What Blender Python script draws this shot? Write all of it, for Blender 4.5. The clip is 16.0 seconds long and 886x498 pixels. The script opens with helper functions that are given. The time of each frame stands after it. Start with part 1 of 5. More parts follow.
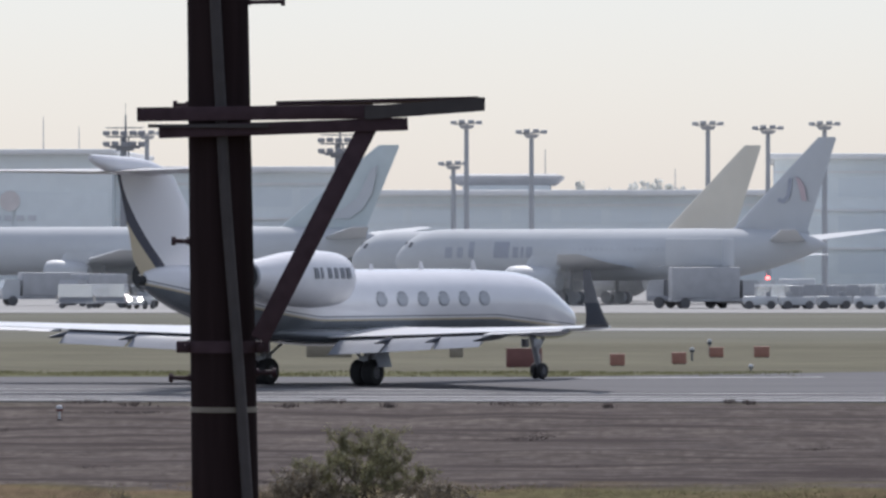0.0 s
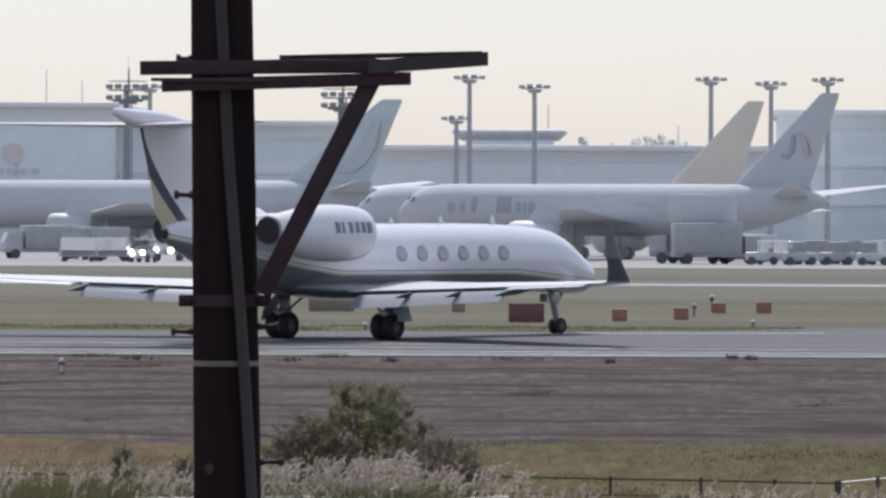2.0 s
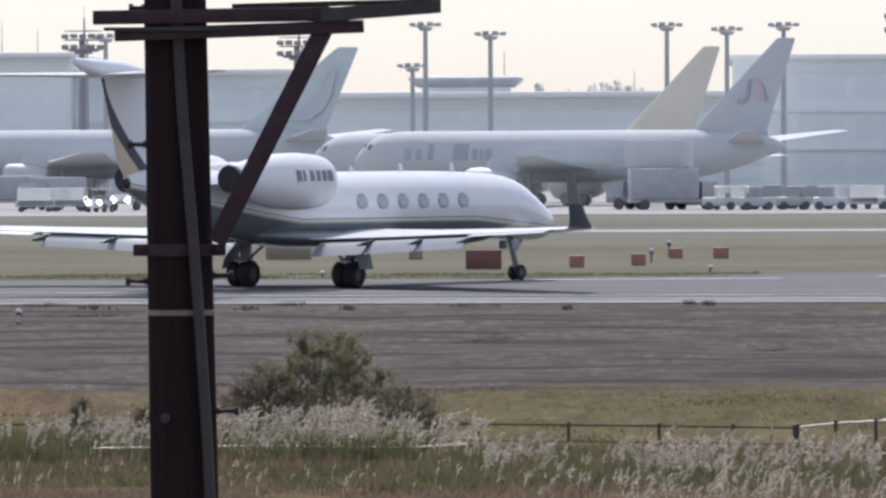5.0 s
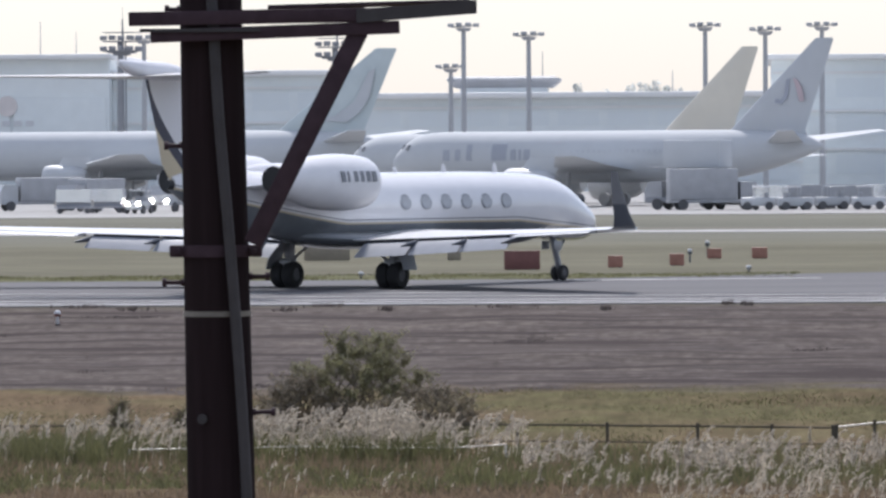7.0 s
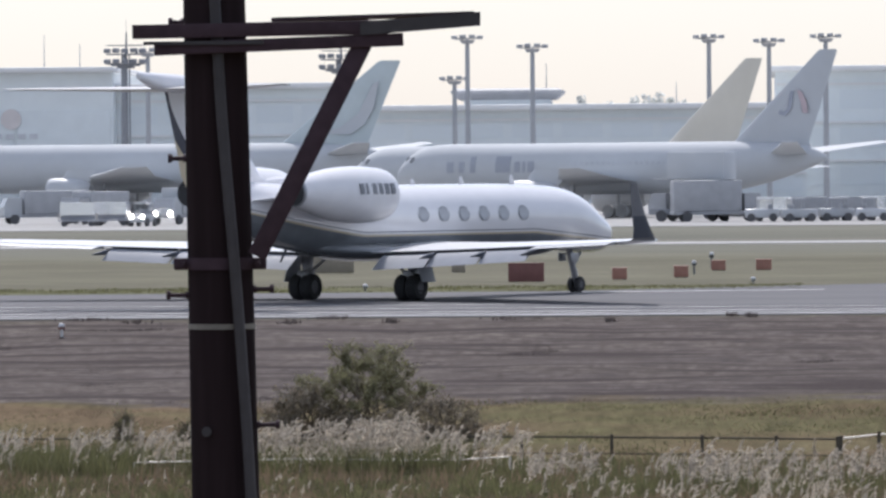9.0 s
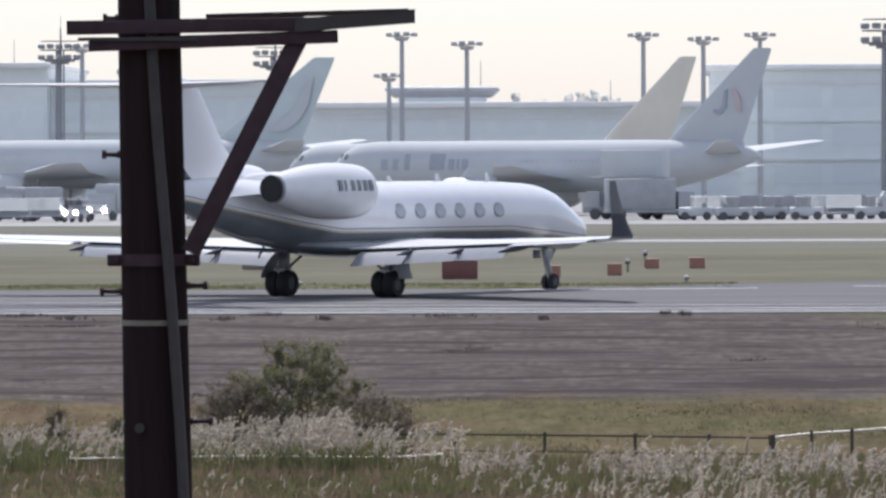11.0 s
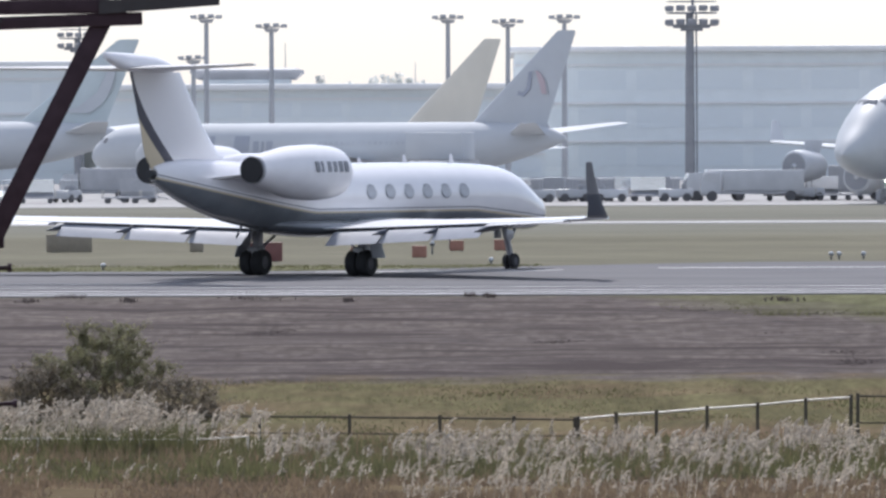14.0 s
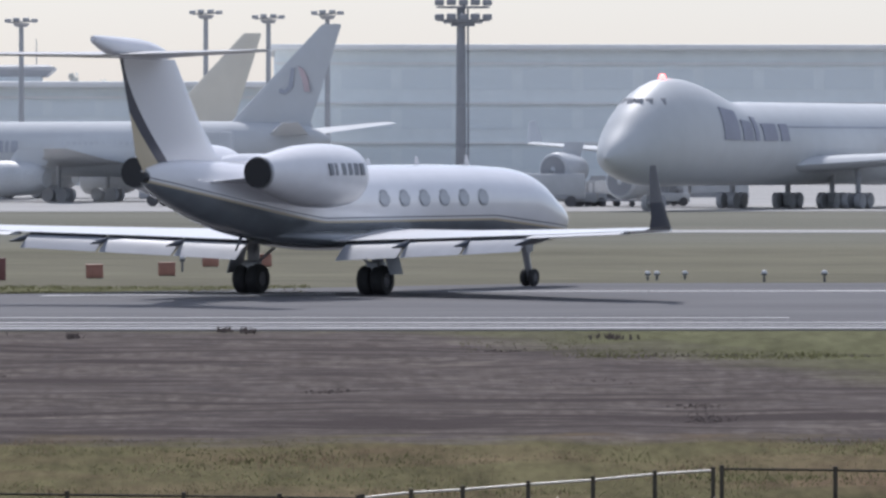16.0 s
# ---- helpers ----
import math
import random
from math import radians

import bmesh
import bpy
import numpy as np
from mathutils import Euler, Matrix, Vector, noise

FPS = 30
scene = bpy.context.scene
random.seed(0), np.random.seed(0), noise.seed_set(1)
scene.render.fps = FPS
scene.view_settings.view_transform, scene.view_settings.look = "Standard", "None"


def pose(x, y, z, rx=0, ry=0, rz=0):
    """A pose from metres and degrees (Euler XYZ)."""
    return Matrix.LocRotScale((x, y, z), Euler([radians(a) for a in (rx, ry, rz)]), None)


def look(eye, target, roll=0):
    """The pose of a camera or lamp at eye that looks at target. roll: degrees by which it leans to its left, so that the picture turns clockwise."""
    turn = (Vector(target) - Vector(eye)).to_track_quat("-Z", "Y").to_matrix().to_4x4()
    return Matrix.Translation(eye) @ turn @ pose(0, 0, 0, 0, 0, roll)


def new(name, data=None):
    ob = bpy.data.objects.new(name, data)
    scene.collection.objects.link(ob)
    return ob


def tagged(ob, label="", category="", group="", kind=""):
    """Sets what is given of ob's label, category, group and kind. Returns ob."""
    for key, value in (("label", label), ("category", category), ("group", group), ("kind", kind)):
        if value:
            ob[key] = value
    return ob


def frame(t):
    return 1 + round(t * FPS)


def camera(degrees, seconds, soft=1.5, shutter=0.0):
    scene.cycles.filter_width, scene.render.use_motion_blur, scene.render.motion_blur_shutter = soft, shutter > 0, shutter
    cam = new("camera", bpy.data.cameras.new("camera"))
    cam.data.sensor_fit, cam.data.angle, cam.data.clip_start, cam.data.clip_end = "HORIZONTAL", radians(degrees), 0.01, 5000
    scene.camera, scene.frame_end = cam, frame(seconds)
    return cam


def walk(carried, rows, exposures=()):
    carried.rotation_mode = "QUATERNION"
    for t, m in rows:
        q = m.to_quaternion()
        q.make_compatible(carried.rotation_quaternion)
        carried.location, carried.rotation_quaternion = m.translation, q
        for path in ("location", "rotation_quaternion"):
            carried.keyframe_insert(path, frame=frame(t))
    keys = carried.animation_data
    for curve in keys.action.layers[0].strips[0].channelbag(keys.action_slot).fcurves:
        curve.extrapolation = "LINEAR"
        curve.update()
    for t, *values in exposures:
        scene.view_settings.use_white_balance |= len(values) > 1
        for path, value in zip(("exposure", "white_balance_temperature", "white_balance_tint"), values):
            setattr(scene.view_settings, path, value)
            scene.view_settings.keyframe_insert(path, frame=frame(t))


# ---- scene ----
# ---- camera ----
EYE_H = 4.25
cam = camera(8.153, 16.0, soft=2.7)


def gaze(t, x, y, pan, tilt, roll):
    eye = Vector((x, y, EYE_H))
    a, b = radians(pan), radians(tilt)
    way = Vector((math.sin(a) * math.cos(b), math.cos(a) * math.cos(b), math.sin(b)))
    return t, look(eye, eye + way * 200, roll)


walk(cam, [gaze(*row) for row in (
    (0.0, -0.028, 0.0, -2.814, 0.104, -0.02), (0.5, -0.028, 0.0, -2.839, -0.042, 0.04),
    (1.0, -0.028, 0.0, -2.796, -0.048, -0.11), (1.5, -0.028, 0.0, -2.887, -0.256, 0.06),
    (2.0, -0.028, 0.0, -2.837, -0.314, 0.20), (2.5, -0.028, 0.0, -2.602, -0.451, 0.12),
    (3.0, -0.028, 0.0, -2.641, -0.320, 0.11), (3.5, -0.028, 0.0, -2.677, -0.408, 0.06),
    (4.0, -0.028, 0.0, -2.602, -0.546, -0.12), (4.2, -0.026, 0.0, -2.425, -0.725, -0.21),
    (6.3, 0.0, 0.0, -2.576, -0.820, -0.30), (6.5, 0.0, 0.0, -2.616, -0.813, -0.31),
    (7.0, 0.0, 0.0, -2.801, -0.791, -0.36), (7.5, 0.0, 0.0, -3.033, -0.661, -0.47),
    (8.0, 0.0, 0.0, -3.050, -0.481, -0.45), (8.5, 0.0, 0.0, -3.021, -0.400, -0.37),
    (9.0, 0.0, 0.0, -2.838, -0.678, -0.47), (9.5, 0.0, 0.0, -2.670, -0.749, -0.21),
    (9.7, 0.0, 0.0, -2.474, -0.770, -0.06), (11.8, 0.0, 0.0, -2.139, -0.584, -0.25),
    (12.0, 0.0, 0.0, -2.035, -0.560, -0.02), (12.5, 0.0, 0.0, -2.019, -0.843, -0.18),
    (13.0, 0.0, 0.0, -1.719, -0.974, -0.04), (13.5, 0.0, 0.0, -1.054, -1.034, 0.05),
    (14.0, 0.0, 0.0, -0.428, -0.878, -0.24), (14.5, 0.0, 0.0, 0.0, -0.729, 0.0),
    (14.75, 0.0, 1.2, 0.215, -0.715, -0.15), (15.0, 0.0, 4.7, 0.434, -0.718, -0.25),
    (15.25, 0.0, 10.6, 0.700, -0.745, -0.18), (15.5, 0.0, 18.7, 1.009, -0.787, -0.10),
    (15.75, 0.0, 27.2, 1.380, -0.820, -0.05), (16.0, 0.0, 35.7, 1.793, -0.867, 0.0))],
     ((0.0, 0.08, 5930, 15), (1.5, 0.10, 5930, 15), (4.0, 0.26, 5920, 15), (6.5, 0.40, 5920, 15), (8.5, 0.34, 5920, 15), (11.8, 0.36, 5880, 15), (13.5, 0.48, 5860, 15), (14.5, 0.44, 5860, 15), (16.0, 0.14, 5800, 15)))

# ---- daylight ----
SUN_EL, SUN_AZ = 50.0, -8.0
world = bpy.data.worlds.new("daylight")
scene.world = world
world.use_nodes = True
wn = world.node_tree.nodes
sky = wn.new("ShaderNodeTexSky")
sky.sky_type = "NISHITA"
sky.sun_disc = False
sky.sun_elevation, sky.sun_rotation = radians(SUN_EL), radians(SUN_AZ)
sky.air_density, sky.dust_density, sky.ozone_density = 1.0, 1.05, 1.0
wn["Background"].inputs["Strength"].default_value = 0.112
# a bright, even veil of high haze lies over the clear sky
veil = wn.new("ShaderNodeMix")
veil.data_type = "RGBA"
veil.inputs[0].default_value = 0.52
veil.inputs[7].default_value = (5.75, 5.8, 5.8, 1.0)
world.node_tree.links.new(sky.outputs[0], veil.inputs[6])
world.node_tree.links.new(veil.outputs[2], wn["Background"].inputs["Color"])
sun = new("sun", bpy.data.lights.new("sun", "SUN"))
sun.data.energy, sun.data.angle, sun.data.color = 3.3, radians(5.0), (1.0, 0.93, 0.82)
_e, _a = radians(SUN_EL), radians(SUN_AZ)
sun.matrix_world = look((math.sin(_a) * math.cos(_e) * 300, math.cos(_a) * math.cos(_e) * 300, math.sin(_e) * 300), (0, 0, 0))


# ---- materials ----
class Nodes:
    """A node material under construction, with short calls for its maths."""

    def __init__(self, name, rough=0.6, metal=0.0):
        self.m = bpy.data.materials.new(name)
        self.m.use_nodes = True
        self.t = self.m.node_tree
        self.b = self.t.nodes["Principled BSDF"]
        self.b.inputs["Roughness"].default_value = rough
        self.b.inputs["Metallic"].default_value = metal
        self.co = self.t.nodes.new("ShaderNodeTexCoord").outputs["Object"]
        self.xyz = None

    def link(self, a, b):
        self.t.links.new(a, b)

    def put(self, socket, v):
        if isinstance(v, (int, float, tuple, list)):
            socket.default_value = v
        else:
            self.link(v, socket)

    def axis(self, i):
        if not self.xyz:
            n = self.t.nodes.new("ShaderNodeSeparateXYZ")
            self.link(self.co, n.inputs[0])
            self.xyz = n.outputs
        return self.xyz[i]

    def math(self, op, a, b=0.0):
        n = self.t.nodes.new("ShaderNodeMath")
        n.operation = op
        self.put(n.inputs[0], a)
        self.put(n.inputs[1], b)
        return n.outputs[0]

    def step(self, v, edge, width):
        n = self.t.nodes.new("ShaderNodeMapRange")
        self.put(n.inputs["Value"], v)
        n.inputs["From Min"].default_value = edge - width / 2
        n.inputs["From Max"].default_value = edge + width / 2
        return n.outputs[0]

    def noise(self, scale, detail=4.0, stretch=None):
        n = self.t.nodes.new("ShaderNodeTexNoise")
        n.inputs["Scale"].default_value = scale
        n.inputs["Detail"].default_value = detail
        co = self.co
        if stretch:
            k = self.t.nodes.new("ShaderNodeMapping")
            k.inputs["Scale"].default_value = stretch
            self.link(co, k.inputs[0])
            co = k.outputs[0]
        self.link(co, n.inputs["Vector"])
        return n.outputs["Fac"]

    def mix(self, f, a, b):
        n = self.t.nodes.new("ShaderNodeMix")
        n.data_type = "RGBA"
        self.put(n.inputs[0], f)
        for s, v in ((n.inputs[6], a), (n.inputs[7], b)):
            self.put(s, (*v, 1.0) if isinstance(v, tuple) and len(v) == 3 else v)
        return n.outputs[2]

    def vary(self, c, fine=8.0, coarse=0.6, amount=0.25, stretch=None):
        dark = tuple(x * (1 - amount) for x in c)
        light = tuple(min(1.0, x * (1 + amount)) for x in c)
        f = self.math("ADD", self.math("MULTIPLY", self.noise(fine, 5, stretch), 0.5), self.math("MULTIPLY", self.noise(coarse, 3, stretch), 0.5))
        return self.mix(self.step(f, 0.5, 0.35), dark, light)

    def random(self, c, amount=0.2, island=False):
        n = self.t.nodes.new("ShaderNodeNewGeometry" if island else "ShaderNodeObjectInfo")
        k = self.math("ADD", self.math("MULTIPLY", n.outputs["Random Per Island" if island else "Random"], 2 * amount), 1 - amount)
        v = self.t.nodes.new("ShaderNodeVectorMath")
        v.operation = "SCALE"
        self.put(v.inputs[0], c)
        self.link(k, v.inputs["Scale"])
        return v.outputs[0]

    def bump(self, scale, strength=0.2, distance=0.01, stretch=None):
        n = self.t.nodes.new("ShaderNodeBump")
        n.inputs["Strength"].default_value = strength
        n.inputs["Distance"].default_value = distance
        self.link(self.noise(scale, 6, stretch), n.inputs["Height"])
        self.link(n.outputs[0], self.b.inputs["Normal"])

    def done(self, colour):
        self.put(self.b.inputs["Base Color"], (*colour, 1.0) if isinstance(colour, tuple) and len(colour) == 3 else colour)
        return self.m


def plain(name, c, rough=0.6, metal=0.0, fine=6.0, coarse=0.5, amount=0.12, bump=0.0, stretch=None, spec=0.5):
    n = Nodes(name, rough, metal)
    n.b.inputs["Specular IOR Level"].default_value = spec
    if bump:
        n.bump(fine * 2, bump, 0.01, stretch)
    return n.done(n.vary(c, fine, coarse, amount, stretch))


def leafy(name, c, amount=0.35, through_light=0.35):
    n = Nodes(name, 0.6)
    col = n.random(n.vary(c, 3.0, 0.3, 0.2), amount, True)
    m = n.done(col)
    tr = n.t.nodes.new("ShaderNodeBsdfTranslucent")
    n.link(col, tr.inputs["Color"])
    mx = n.t.nodes.new("ShaderNodeMixShader")
    mx.inputs[0].default_value = through_light
    n.link(n.b.outputs[0], mx.inputs[1])
    n.link(tr.outputs[0], mx.inputs[2])
    n.link(mx.outputs[0], n.t.nodes["Material Output"].inputs["Surface"])
    return m


def glow(name, c, power):
    n = Nodes(name, 0.3)
    n.b.inputs["Emission Color"].default_value = (*c, 1)
    n.b.inputs["Emission Strength"].default_value = power
    return n.done(c)


def ground_material():
    n = Nodes("field_ground", 1.0)
    n.b.inputs["Specular IOR Level"].default_value = 0.03
    x, y = n.axis(0), n.axis(1)
    wob = n.math("MULTIPLY", n.math("SUBTRACT", n.noise(0.35, 5, (1, 2.5, 1)), 0.5), 5.0)
    yy = n.math("ADD", y, wob)
    olive = n.vary((0.110, 0.099, 0.052), 3.0, 0.5, 0.4, (1.2, 0.4, 1))
    green = n.vary((0.115, 0.114, 0.064), 2.5, 0.4, 0.35, (1.0, 0.4, 1))
    soil = n.mix(n.step(n.noise(0.5, 6, (0.35, 1.5, 1)), 0.5, 0.3), n.vary((0.124, 0.108, 0.101), 2.2, 0.5, 0.4, (0.3, 1.9, 1)), n.vary((0.156, 0.135, 0.119), 2.8, 0.4, 0.35, (0.3, 1.9, 1)))
    # dark streaks paint the shadows of cut-grass rows onto the soil
    shade_streak = n.step(n.noise(2.3, 5, (0.36, 2.4, 1)), 0.45, 0.14)
    soil = n.mix(shade_streak, (0.072, 0.062, 0.061), soil)
    grain = n.step(n.noise(2.6, 8, (1.3, 0.55, 1)), 0.46, 0.36)
    soil = n.mix(grain, n.vary((0.088, 0.074, 0.068), 3.0, 0.5, 0.3, (0.4, 1.6, 1)), soil)
    # longer dark bands, again row shadows put into the soil colour
    row_shade = n.step(n.noise(1.0, 4, (0.10, 1.5, 1)), 0.43, 0.10)
    soil = n.mix(row_shade, (0.066, 0.055, 0.053), soil)
    olive = n.mix(n.step(n.noise(0.22, 4, (0.6, 1.6, 1)), 0.52, 0.2), olive, n.vary((0.134, 0.099, 0.062), 3.0, 0.5, 0.35, (1.2, 0.4, 1)))
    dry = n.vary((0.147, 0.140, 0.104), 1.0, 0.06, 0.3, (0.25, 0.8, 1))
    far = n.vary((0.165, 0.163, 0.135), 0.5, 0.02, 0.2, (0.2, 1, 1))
    # rank dry grass nearest the viewer, mown olive grass, bare raked soil, green verge, dry grass, distance
    c = n.mix(n.step(yy, 155, 6), n.vary((0.108, 0.083, 0.048), 2.5, 0.3, 0.35, (0.6, 1.2, 1)), olive)
    c = n.mix(n.step(yy, 169.2, 1.4), c, soil)
    verge = n.math("ADD", yy, n.math("MULTIPLY", n.math("MAXIMUM", n.math("SUBTRACT", x, 3.0), 0.0), 0.72))
    c = n.mix(n.step(verge, 186.2, 4.0), c, green)
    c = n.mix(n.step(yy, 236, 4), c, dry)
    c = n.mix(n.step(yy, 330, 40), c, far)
    n.bump(6.0, 0.6, 0.06, (0.4, 1.6, 1))
    return n.done(c)


def paint_jet():
    """White above, dark slate green below, parted by a gold and a dark line that climb towards the tail."""
    n = Nodes("jet_livery", 0.16)
    n.b.inputs["Coat Weight"].default_value = 0.5
    x, z = n.axis(0), n.axis(2)
    rise = n.math("MULTIPLY", n.math("POWER", n.math("MAXIMUM", n.math("SUBTRACT", -1.0, x), 0.0), 1.25), 0.085)
    fall = n.math("MULTIPLY", n.math("MAXIMUM", n.math("SUBTRACT", x, 9.5), 0.0), -0.075)
    v = n.math("SUBTRACT", n.math("SUBTRACT", z, rise), fall)
    c = n.mix(n.step(v, 2.17, 0.02), n.vary((0.165, 0.18, 0.195), 1.5, 0.3, 0.15), (0.60, 0.52, 0.37))
    c = n.mix(n.step(v, 2.235, 0.02), c, (0.78, 0.78, 0.79))
    c = n.mix(n.step(v, 2.30, 0.02), c, (0.05, 0.06, 0.08))
    c = n.mix(n.step(v, 2.33, 0.02), c, n.vary((0.78, 0.78, 0.80), 1.2, 0.3, 0.04))
    return n.done(c)


def paint_fin():
    """White fin with a dark band that sweeps from the trailing edge to the root, and gold behind it."""
    n = Nodes("fin_livery", 0.2)
    x, z = n.axis(0), n.axis(2)
    te = n.math("ADD", n.math("MULTIPLY", n.math("SUBTRACT", 7.0, z), 0.27), -10.9)
    u = n.math("SUBTRACT", x, te)
    s = n.math("MULTIPLY", n.math("POWER", n.math("MAXIMUM", n.math("SUBTRACT", 6.8, z), 0.0), 1.6), 0.30)
    v = n.math("SUBTRACT", u, s)
    c = n.mix(n.step(v, -0.38, 0.03), (0.60, 0.52, 0.37), (0.055, 0.06, 0.09))
    c = n.mix(n.step(v, 0.16, 0.03), c, (0.78, 0.78, 0.80))
    return n.done(c)


M = {}
M["ground"] = ground_material()
M["jet"] = paint_jet()
M["fin"] = paint_fin()
M["white"] = plain("white_paint", (0.78, 0.78, 0.80), 0.2, 0, 2.0, 0.3, 0.05)
M["wing_grey"] = plain("wing_paint", (0.60, 0.61, 0.63), 0.3, 0, 2.0, 0.4, 0.08)
# darker than the wing paint: the drooped flaps' shade is in this grey
M["flap"] = plain("flap_shade_paint", (0.26, 0.28, 0.32), 0.45, 0, 2.0, 0.4, 0.1)
M["alu"] = plain("bare_aluminium", (0.75, 0.76, 0.78), 0.22, 1.0, 3.0, 0.5, 0.06)
M["dark"] = plain("dark_opening", (0.02, 0.021, 0.024), 0.6)
M["slate"] = plain("slate_paint", (0.045, 0.055, 0.075), 0.3)
M["blade"] = plain("winglet_grey", (0.15, 0.155, 0.17), 0.45)
M["rubber"] = plain("tyre_rubber", (0.022, 0.022, 0.024), 0.8, 0, 12, 2, 0.3, 0.2)
M["hub"] = plain("wheel_hub", (0.10, 0.10, 0.11), 0.5, 0.4)
M["steel"] = plain("gear_steel", (0.3, 0.31, 0.33), 0.4, 0.6)
# the pale base colour imitates sky reflected in the panes
M["glass"] = plain("painted_sky_glass", (0.40, 0.41, 0.43), 0.1)
M["glass"].node_tree.nodes["Principled BSDF"].inputs["Specular IOR Level"].default_value = 0.9
M["letter"] = plain("grey_lettering", (0.20, 0.21, 0.23), 0.4)
M["concrete"] = plain("pavement_concrete", (0.36, 0.355, 0.345), 0.95, 0, 1.2, 0.08, 0.2, 0.3, (0.12, 1, 1), 0.05)
M["asphalt"] = plain("taxiway_asphalt", (0.122, 0.121, 0.127), 0.85, 0, 1.5, 0.1, 0.3, 0.25, (0.1, 1, 1), 0.1)
M["line"] = plain("road_marking", (0.60, 0.595, 0.58), 0.9, 0, 3, 0.4, 0.3, 0, (0.2, 1, 1), 0.1)
M["freighter"] = plain("freighter_paint", (0.50, 0.52, 0.535), 0.45, 0, 0.8, 0.1, 0.05)
# distant aircraft: haze is put into these dull, low-contrast paints
M["hazeplane"] = plain("hazed_aircraft_paint", (0.51, 0.53, 0.55), 0.8, 0, 0.6, 0.1, 0.04, 0, None, 0.15)
M["hazewing"] = plain("hazed_wing_paint", (0.53, 0.55, 0.57), 0.7, 0, 0.6, 0.1, 0.05, 0, None, 0.2)
M["yellow"] = plain("hazed_yellow_paint", (0.66, 0.62, 0.53), 0.6, 0, 0.5, 0.1, 0.05)
M["teal"] = plain("hazed_teal_paint", (0.50, 0.56, 0.57), 0.5, 0, 0.5, 0.1, 0.06)
M["engine"] = plain("engine_cowl_grey", (0.50, 0.52, 0.54), 0.5)
M["tailgrey"] = plain("tailplane_grey", (0.40, 0.385, 0.385), 0.35, 0, 2.0, 0.4, 0.08)
# lettering, windows and tail marks washed out by haze in the colour
M["mark_dark"] = plain("hazed_dark_marking", (0.34, 0.36, 0.42), 0.5)
M["mark_red"] = plain("hazed_red_marking", (0.50, 0.41, 0.43), 0.5)
M["hazed_name"] = plain("hazed_lettering", (0.36, 0.38, 0.43), 0.6)
M["hazed_window"] = plain("hazed_window", (0.47, 0.49, 0.52), 0.6)
# hangar marks blend towards the wall, as seen through haze
M["hazed_red"] = plain("hazed_red_mark", (0.68, 0.635, 0.62), 0.7)
M["hazed_grey"] = plain("hazed_grey_mark", (0.60, 0.61, 0.63), 0.7)
# walls and glazing share a bluish pallor that imitates distance haze
M["wall"] = plain("hazed_concourse_wall", (0.74, 0.78, 0.785), 0.9, 0, 0.5, 0.05, 0.05)
M["wall2"] = plain("hazed_concourse_panels", (0.765, 0.805, 0.81), 0.9, 0, 0.4, 0.04, 0.05)
M["pane"] = plain("hazed_concourse_glazing", (0.72, 0.765, 0.78), 0.75, 0, 0.4, 0.04, 0.02)
M["fan"] = plain("fan_grey", (0.26, 0.27, 0.29), 0.5)
M["name"] = plain("large_lettering", (0.27, 0.28, 0.34), 0.5)
M["hay"] = leafy("withered_hay", (0.082, 0.068, 0.064), 0.3, 0.3)
M["roof"] = plain("concourse_roof", (0.76, 0.76, 0.75), 0.8, 0, 0.4, 0.05, 0.06)
M["mast"] = plain("mast_steel", (0.38, 0.39, 0.41), 0.6, 0.0)
M["tower"] = plain("floodlight_mast_steel", (0.24, 0.25, 0.27), 0.6)
M["pole"] = plain("creosoted_pole", (0.020, 0.0135, 0.0145), 0.9, 0, 18, 2, 0.35, 0.4, (1, 1, 0.06), 0.05)
M["arm"] = plain("weathered_arm_steel", (0.050, 0.032, 0.040), 0.7, 0.0, 14, 2, 0.3, 0.2, None, 0.15)
M["conduit"] = plain("grey_conduit", (0.054, 0.05, 0.052), 0.6, 0, 10, 1, 0.2, 0, None, 0.2)
M["band"] = plain("pale_band", (0.17, 0.155, 0.13), 0.6, 0, 20, 3, 0.3)
M["signred"] = plain("red_sign_board", (0.17, 0.072, 0.066), 0.6, 0, 5, 1, 0.15)
M["signorange"] = plain("orange_box", (0.32, 0.16, 0.12), 0.6, 0, 5, 1, 0.15)
M["signtan"] = plain("tan_sign", (0.25, 0.22, 0.17), 0.6, 0, 5, 1, 0.15)
M["fence"] = plain("fence_post", (0.075, 0.068, 0.055), 0.8, 0, 10, 2, 0.3, 0, None, 0.1)
M["rail"] = plain("galvanised_rail", (0.50, 0.48, 0.44), 0.5, 0.2, 10, 2, 0.15)
M["wire"] = plain("fence_wire", (0.055, 0.05, 0.042), 0.8, 0, 10, 2, 0.2, 0, None, 0.1)
M["bark"] = plain("bush_bark", (0.12, 0.10, 0.08), 0.9, 0, 20, 3, 0.3, 0.3, None, 0.1)
M["dryleaf"] = leafy("withered_leaf", (0.160, 0.137, 0.100), 0.4, 0.4)
M["leaf"] = leafy("bush_leaf", (0.195, 0.19, 0.105), 0.4, 0.5)
M["grass"] = leafy("olive_grass", (0.108, 0.108, 0.052), 0.4, 0.55)
M["drygrass"] = leafy("dry_grass", (0.172, 0.128, 0.086), 0.4, 0.5)
# tyre rubber lightened to imitate the haze over the apron
M["hazed_rubber"] = plain("hazed_tyre", (0.11, 0.11, 0.115), 0.9)
M["plume"] = leafy("silver_plume", (0.54, 0.485, 0.405), 0.55, 0.5)
# far paler than foliage: the distance haze is in the leaf colour
M["hazed_leaf"] = leafy("hazed_tree_leaf", (0.68, 0.69, 0.66), 0.12, 0.55)
